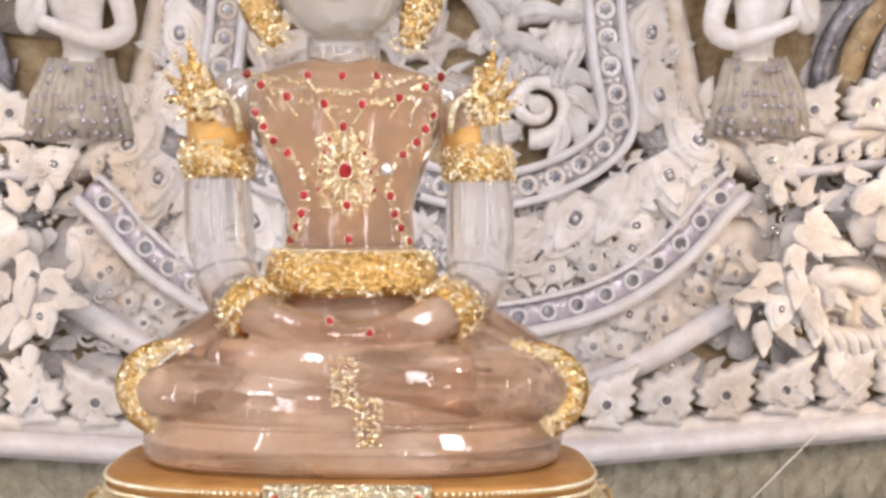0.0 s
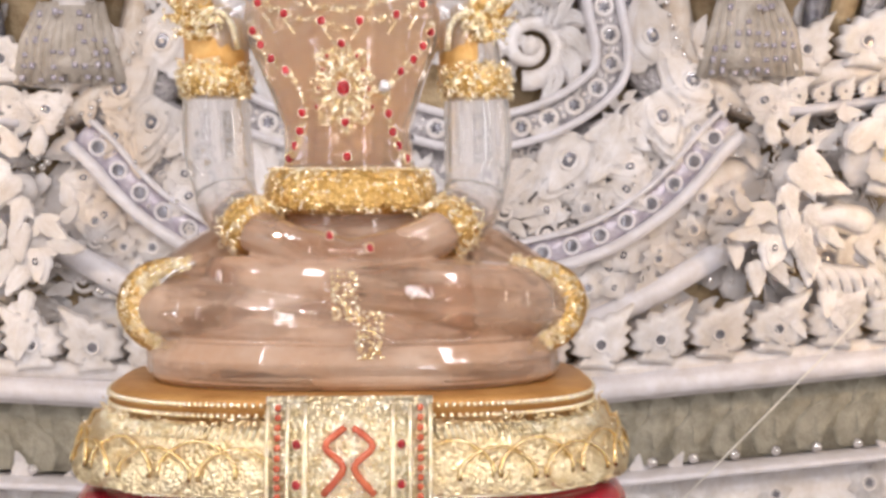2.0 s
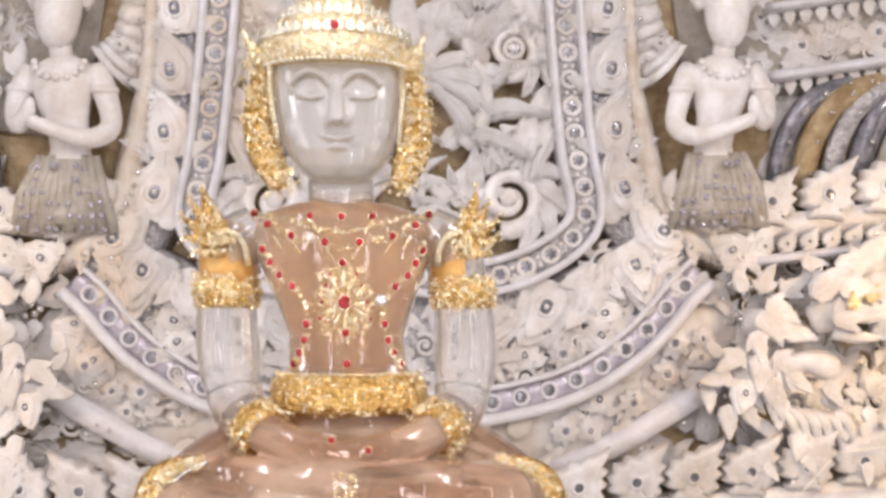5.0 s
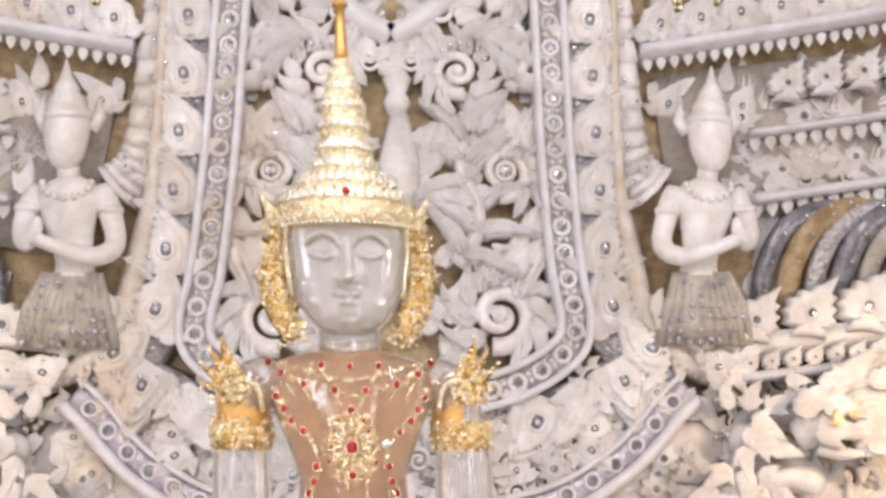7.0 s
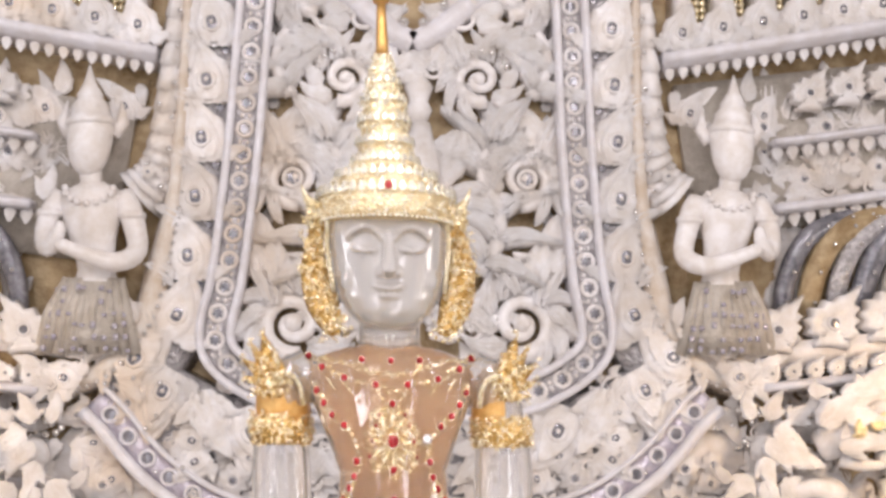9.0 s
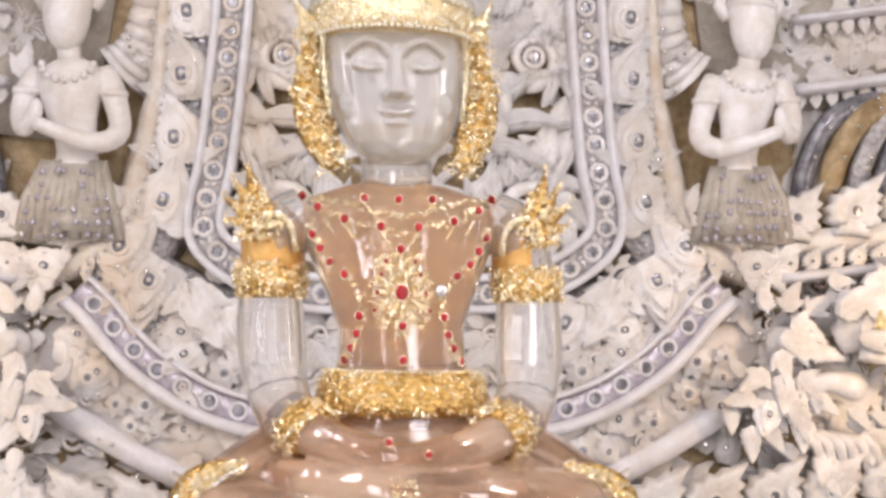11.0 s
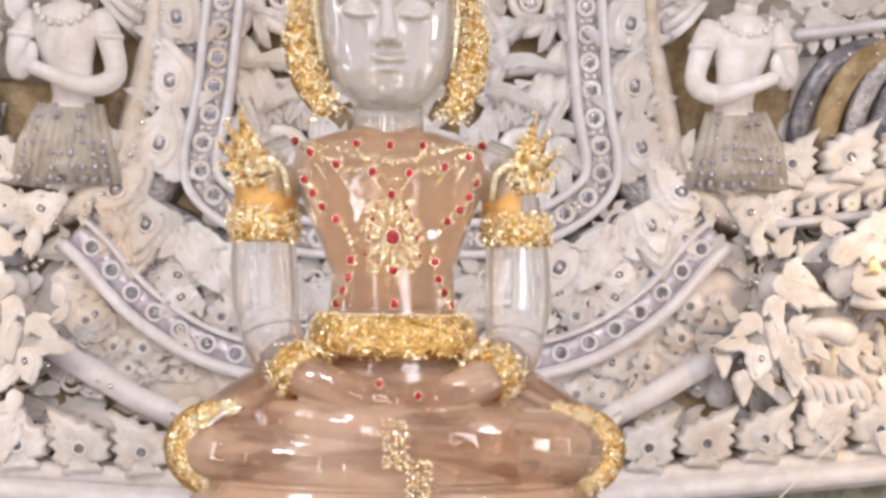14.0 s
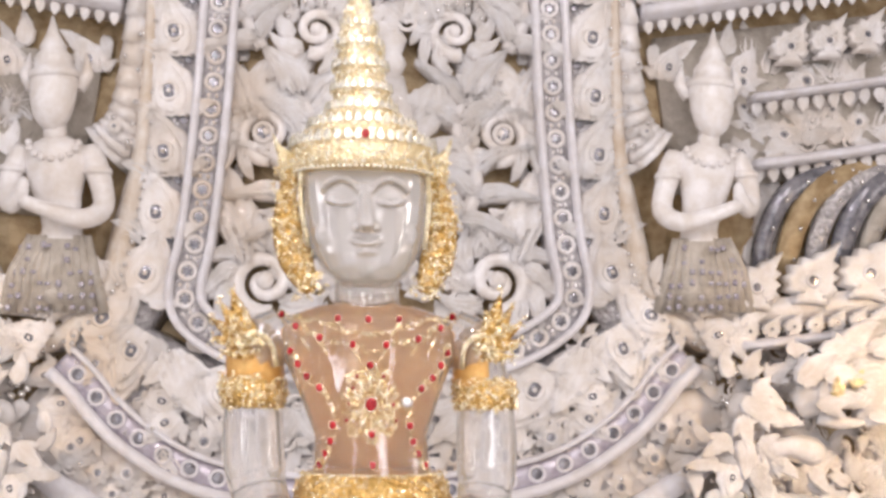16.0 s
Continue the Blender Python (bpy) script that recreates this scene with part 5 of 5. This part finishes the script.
    sweep(bm, [Vector((s * (0.62 + 0.06 * i), 0.405 + 0.0062 * i)) for i in range(11)], [(-0.05, -0.066), (-0.05, 0.012), (0.01, 0.02), (0.01, -0.066)])
    part("bed", bm, WHITE, q)
    for k in range(6):
        u = 0.651 + 0.112 * k + 0.002 * k * k
        piece("palmette", PALMETTE, facing(s * u, 0.402 + 0.085 * (u - 0.651), 0.022, s * 4, 0.106 + 0.011 * k, s), q)

    # foot ledge: palmettes, plain fascia, sunk panel, lower moulding
    q = ledge(s, 0.0, end, -0.222, 0.068, 0.056, 0.07, "grey-white foot ledge below a row of carved leaves", "foot ledges", RAIL)
    g = slope(-0.195, 0.0, 0.068)
    bm = bmesh.new()
    sweep(bm, [Vector((s * 0.125 * i, g(0.125 * i) + 0.012)) for i in range(11)], [(-0.02, -0.066), (-0.02, 0.05), (0.012, 0.05), (0.012, -0.066)])
    part("fascia", bm, WHITE, q)
    for k in range(11):
        u = 0.018 + 0.1145 * k
        piece("palmette", PALMETTE, facing(s * u, g(u) + 0.020, 0.05, s * 6, 0.124, s, 4), q)
    pan = thing("sunk_panel", W(s * 0.5, -0.4), "olive-grey sunk panel with worn leaf carving", "carved panel", "sunk panels")
    bm = bmesh.new()
    sweep(bm, [Vector((s * 0.125 * i, g(0.125 * i) - 0.115)) for i in range(11)], [(-0.08, -0.066), (-0.08, 0.0), (0.075, 0.0), (0.075, -0.066)])
    part("bed", bm, DULL, pan)
    for k in range(15):
        u = 0.05 + 0.082 * k
        piece("leaf", DULL_LEAF, facing(s * u, g(u) - 0.19, 0.0, s * 8, 0.12, s), pan)
        piece("leaf", DULL_LEAF, facing(s * (u + 0.04), g(u) - 0.05, 0.0, s * 172, 0.11, s), pan)
        piece("bead", BEAD, facing(s * (u + 0.02), g(u) - 0.182, 0.012, 0, 0.012), pan)
    q = ledge(s, 0.0, end, -0.403, 0.062, 0.022, 0.06, "white moulding along the foot of the screen", "lower ledges")
    g = slope(-0.403, 0.0, 0.062)
    fill(q, [(0.0, -0.56), (1.2, -0.49), (1.2, -0.36), (0.0, -0.43)], 0.05, (0.07, 0.1), (SPRIG, LEAF, ROSETTE), lambda u, v: 0, 0.0, s, 40)
    bm = bmesh.new()
    sweep(bm, [Vector((s * 0.125 * i, g(0.125 * i) - 0.1)) for i in range(11)], [(-0.08, -0.066), (-0.08, 0.01), (0.09, 0.01), (0.09, -0.066)])
    part("bed", bm, WHITE, q)

    # ground behind the kneeling figure and the beast
    back = thing("side_ground", W(s * 0.7, 0.4), "white leaf carving behind the kneeling figure", "carved panel", "side grounds")
    fill(back, [(0.78, 0.50), (1.2, 0.52), (1.2, 0.66), (0.80, 0.66)], 0.06, (0.08, 0.12), (LEAF, FLAME), lambda u, v: 10, -0.066, s, 50)
    for u, v, t, z, k in ((0.600, 0.905, 12, 0.085, EYE_LEAF), (0.625, 0.955, 30, 0.06, LEAF), (0.765, 0.90, 10, 0.085, EYE_LEAF), (0.745, 0.965, -20, 0.07, LEAF), (0.78, 0.80, 30, 0.08, SPRIG), (0.575, 0.985, 170, 0.05, LEAF), (0.79, 0.70, 40, 0.08, LEAF)):
        piece("leaf", k, facing(s * u, v, -0.045, s * t, z, s), back)
    for u, v, t, z, k in ((0.590, 0.425, 25, 0.085, EYE_LEAF), (0.560, 0.465, -10, 0.06, LEAF), (0.625, 0.400, 30, 0.09, PALMETTE), (0.655, 0.345, 60, 0.09, EYE_LEAF), (0.700, 0.345, 80, 0.08, SPRIG), (0.735, 0.372, 40, 0.06, LEAF)):
        piece("leaf", k, facing(s * u, v, 0.03, s * t, z, s), back)
    low = thing("beast_ground", W(s * 0.7, -0.1), "white leaf carving around the mythical beast", "carved panel", "beast grounds")
    fill(low, [(0.45, -0.12), (0.62, 0.02), (0.74, 0.12), (0.76, 0.33), (1.2, 0.36), (1.2, -0.06)], 0.055, (0.08, 0.13), (LEAF, FLAME, SPRIG, SCROLL), lambda u, v: 40, -0.055, s, 70)


# ---- kneeling figures and beasts ----
def figure(s, u, v):
    """A kneeling carved figure turned outward with joined palms, one plain mesh; s is the outward side."""
    bm = bmesh.new()
    P = lambda x, y, d: W(u + s * x, v + y, d)
    tube(bm, smooth_line([P(-0.005, 0.0, 0.02), P(-0.01, 0.08, 0.03), P(-0.012, 0.15, 0.04), P(0.0, 0.23, 0.04), P(0.004, 0.30, 0.04), P(0.006, 0.33, 0.035)], 3),
         [0.075, 0.072, 0.066, 0.058, 0.050, 0.042, 0.038, 0.040, 0.045, 0.052, 0.059, 0.063, 0.060, 0.05, 0.034, 0.022], 16, 0.6)
    tube(bm, [P(0.006, 0.31, 0.04), P(0.01, 0.36, 0.05)], 0.023, 12)
    # the face tapers from brow to chin
    tube(bm, smooth_line([P(0.012, 0.338, 0.06), P(0.012, 0.365, 0.06), P(0.012, 0.40, 0.06), P(0.012, 0.435, 0.055), P(0.012, 0.452, 0.05)], 3), [0.012, 0.024, 0.031, 0.036, 0.040, 0.043, 0.045, 0.046, 0.047, 0.0475, 0.046, 0.040, 0.03], 16, 0.85)
    tube(bm, [P(0.012, 0.440, 0.05), P(0.013, 0.452, 0.05), P(0.014, 0.460, 0.05), P(0.015, 0.476, 0.05), P(0.016, 0.480, 0.05), P(0.018, 0.502, 0.045), P(0.019, 0.507, 0.045), P(0.022, 0.535, 0.04), P(0.025, 0.575, 0.035)],
         [0.049, 0.051, 0.042, 0.036, 0.039, 0.024, 0.027, 0.013, 0.002], 14)
    for k in SIDES:
        tube(bm, [P(0.012 + k * 0.044, 0.425, 0.04), P(0.012 + k * 0.060, 0.455, 0.035), P(0.012 + k * 0.055, 0.50, 0.03)], [0.014, 0.014, 0.002], 8)
        for j in range(5):
            tube(bm, [P(k * (0.010 + 0.011 * j) - 0.01, 0.13, 0.05), P(k * (0.013 + 0.016 * j), 0.06, 0.058 - 0.004 * j), P(k * (0.016 + 0.020 * j), -0.02, 0.05 - 0.006 * j)], [0.008, 0.012, 0.012], 8)
    # inner arm across the waist, outer arm bent close
    tube(bm, smooth_line([P(-0.056, 0.305, 0.035), P(-0.080, 0.25, 0.045), P(-0.094, 0.185, 0.06), P(-0.060, 0.158, 0.09), P(0.0, 0.172, 0.11), P(0.052, 0.192, 0.115)], 4),
         [0.023, 0.025, 0.0255, 0.025, 0.024, 0.023, 0.022, 0.0215, 0.0215, 0.0215, 0.021, 0.0205, 0.020, 0.019, 0.018, 0.0165, 0.0155, 0.0145, 0.0140, 0.0140, 0.010], 12)
    tube(bm, smooth_line([P(0.066, 0.305, 0.03), P(0.086, 0.26, 0.04), P(0.090, 0.215, 0.06), P(0.074, 0.185, 0.09), P(0.050, 0.205, 0.115), P(0.046, 0.235, 0.115)], 4),
         [0.022, 0.024, 0.024, 0.0235, 0.0225, 0.022, 0.021, 0.0205, 0.020, 0.020, 0.0195, 0.019, 0.018, 0.017, 0.016, 0.015, 0.014, 0.013, 0.012, 0.010, 0.005], 12)
    # armlets and necklace
    for x, y, d in ((-0.078, 0.258, 0.045), (0.086, 0.262, 0.04)):
        tube(bm, [P(x, y - 0.008, d), P(x, y, d), P(x, y + 0.008, d)], [0.026, 0.029, 0.026], 12)
    for k in range(9):
        a = math.pi * k / 8
        ball(bm, P(0.006 + 0.048 * math.cos(a), 0.312 - 0.034 * math.sin(a), 0.062 + 0.018 * math.sin(a)), 0.008, 6, 4)
    for f in bm.faces:
        f.material_index = 1 if f.calc_center_median().z < W(u, v + 0.125).z else 0
    for i in range(-4, 5):
        for j in range(6):
            n = len(bm.faces)
            if rnd.random() < 0.3:
                continue
            x, y = 0.018 * i * (1.15 - 0.06 * j) + rnd.uniform(-0.003, 0.003), -0.018 + 0.024 * j + rnd.uniform(-0.003, 0.003)
            box(bm, P(x - 0.0045, y, 0.076 - 0.007 * abs(i)), P(x + 0.0045, y + rnd.uniform(0.006, 0.013), 0.0815 - 0.007 * abs(i)))
            bm.faces.ensure_lookup_table()
            for f in bm.faces[n:]:
                f.material_index = 2
    return solid("kneeling_figure", bm, [WHITE, PANEL, LILAC], "white carved kneeling figure with joined palms and pointed crown", "statue", group="kneeling figures")


figure(1, 0.660, 0.425)
figure(-1, -0.643, 0.428)


def beast(s):
    """A crouching mythical beast, scaled and maned, with a smooth round haunch, one plain mesh."""
    bm = bmesh.new()
    P = lambda x, y, d: W(s * x, y, d)
    # haunch smooth and round
    tube(bm, smooth_line([P(0.742, 0.178, 0.01), P(0.747, 0.190, 0.030), P(0.754, 0.212, 0.038), P(0.760, 0.236, 0.034)], 3), [0.020, 0.032, 0.040, 0.045, 0.048, 0.049, 0.049, 0.047, 0.042, 0.030], 18, 0.5)
    # flat breast plate, bent arm and striped thigh
    tube(bm, smooth_line([P(0.705, 0.160, 0.02), P(0.715, 0.110, 0.045), P(0.735, 0.050, 0.035)], 4), [0.030, 0.040, 0.046, 0.050, 0.050, 0.048, 0.044, 0.038, 0.026], 7, 0.5)
    tube(bm, smooth_line([P(0.765, 0.115, 0.06), P(0.815, 0.135, 0.085), P(0.880, 0.118, 0.085)], 4), [0.022, 0.022, 0.021, 0.020, 0.021, 0.024, 0.028, 0.028, 0.018], 6, 0.7)
    for j in range(6):
        tube(bm, smooth_line([P(0.760 + 0.022 * j, 0.045 - 0.004 * j, 0.04), P(0.790 + 0.022 * j, 0.015, 0.075), P(0.810 + 0.024 * j, -0.040, 0.04)], 4), 0.0105, 7)
    # raised head with an open, crested jaw
    tube(bm, smooth_line([P(0.835, 0.215, 0.07), P(0.875, 0.235, 0.095), P(0.925, 0.228, 0.11), P(0.975, 0.222, 0.11)], 4), [0.030, 0.034, 0.036, 0.036, 0.034, 0.030, 0.027, 0.024, 0.022, 0.019, 0.016, 0.012, 0.006], 7, 0.8)
    tube(bm, smooth_line([P(0.870, 0.195, 0.09), P(0.915, 0.182, 0.10), P(0.960, 0.180, 0.10)], 3), [0.018, 0.018, 0.017, 0.015, 0.012, 0.009, 0.004], 7)
    return solid("mythical_beast", bm, WHITE, "white carved mythical beast crouching on the ledge", "statue", group="mythical beasts")


for s in SIDES:
    beast(s)
    mane = thing("carved_mane", W(s * 0.9, 0.2), "white flame locks of the beast's mane, two coloured gold for the warm light", "carved ornament", "carved manes")
    for u, v, a, z, me in ((0.690, 0.160, 215, 0.072, FLAME), (0.720, 0.150, 160, 0.079, LEAF), (0.755, 0.150, 125, 0.072, FLAME), (0.665, 0.115, 235, 0.065, LEAF), (0.700, 0.100, 185, 0.072, EYE_LEAF), (0.740, 0.095, 140, 0.079, LEAF),
                           (0.780, 0.110, 110, 0.065, FLAME), (0.700, 0.275, -35, 0.058, LEAF), (0.735, 0.270, 5, 0.065, FLAME), (0.775, 0.265, 40, 0.065, FLAME), (0.650, 0.150, -60, 0.050, LEAF),
                           (0.722, 0.228, 120, 0.075, LEAF), (0.745, 0.205, 95, 0.080, FLAME), (0.740, 0.250, 105, 0.080, FLAME), (0.775, 0.190, 80, 0.070, LEAF), (0.715, 0.195, 150, 0.070, FLAME)):
        piece("lock", me, facing(s * u, v, 0.07, s * a, z, s, 4), mane)
    for k in range(40):
        u, v = 0.80 + 0.24 * rnd.random(), 0.18 + 0.15 * rnd.random()
        piece("lock", (LEAF, FLAME)[k % 2], facing(s * u, v, rnd.uniform(0.07, 0.12), s * (55 + rnd.uniform(-32, 32)), rnd.uniform(0.05, 0.10), s, 10), mane)
    for k in range(26):
        u, v = 0.62 + 0.40 * rnd.random(), -0.08 + 0.20 * rnd.random()
        piece("lock", LEAF, facing(s * u, v, rnd.uniform(0.03, 0.07), s * (130 + rnd.uniform(-35, 35)), rnd.uniform(0.04, 0.07), s, 8), mane)
    # two small locks whose gold colour paints in the warm glow on the mane
    for u, v, a, z in ((0.90, 0.235, -30, 0.04), (0.93, 0.25, 5, 0.04)):
        piece("lock", GLOW_FLAME, facing(s * u, v, 0.13, s * a, z, s, 8), mane)

# cotton thread strung before the screen
bm = bmesh.new()
tube(bm, [W(0.52, -0.40, 0.1), W(0.61, -0.31, 0.1), W(0.70, -0.22, 0.1), W(0.79, -0.13, 0.1), W(0.87, -0.045, 0.1)], 0.0016, 6)
tube(bm, [W(0.87, -0.045, 0.1), W(1.0, -0.03, 0.1), W(1.2, -0.02, 0.1)], 0.0016, 6)
solid("cotton_thread", bm, THREAD, "thin white cotton thread strung before the screen", "thread")
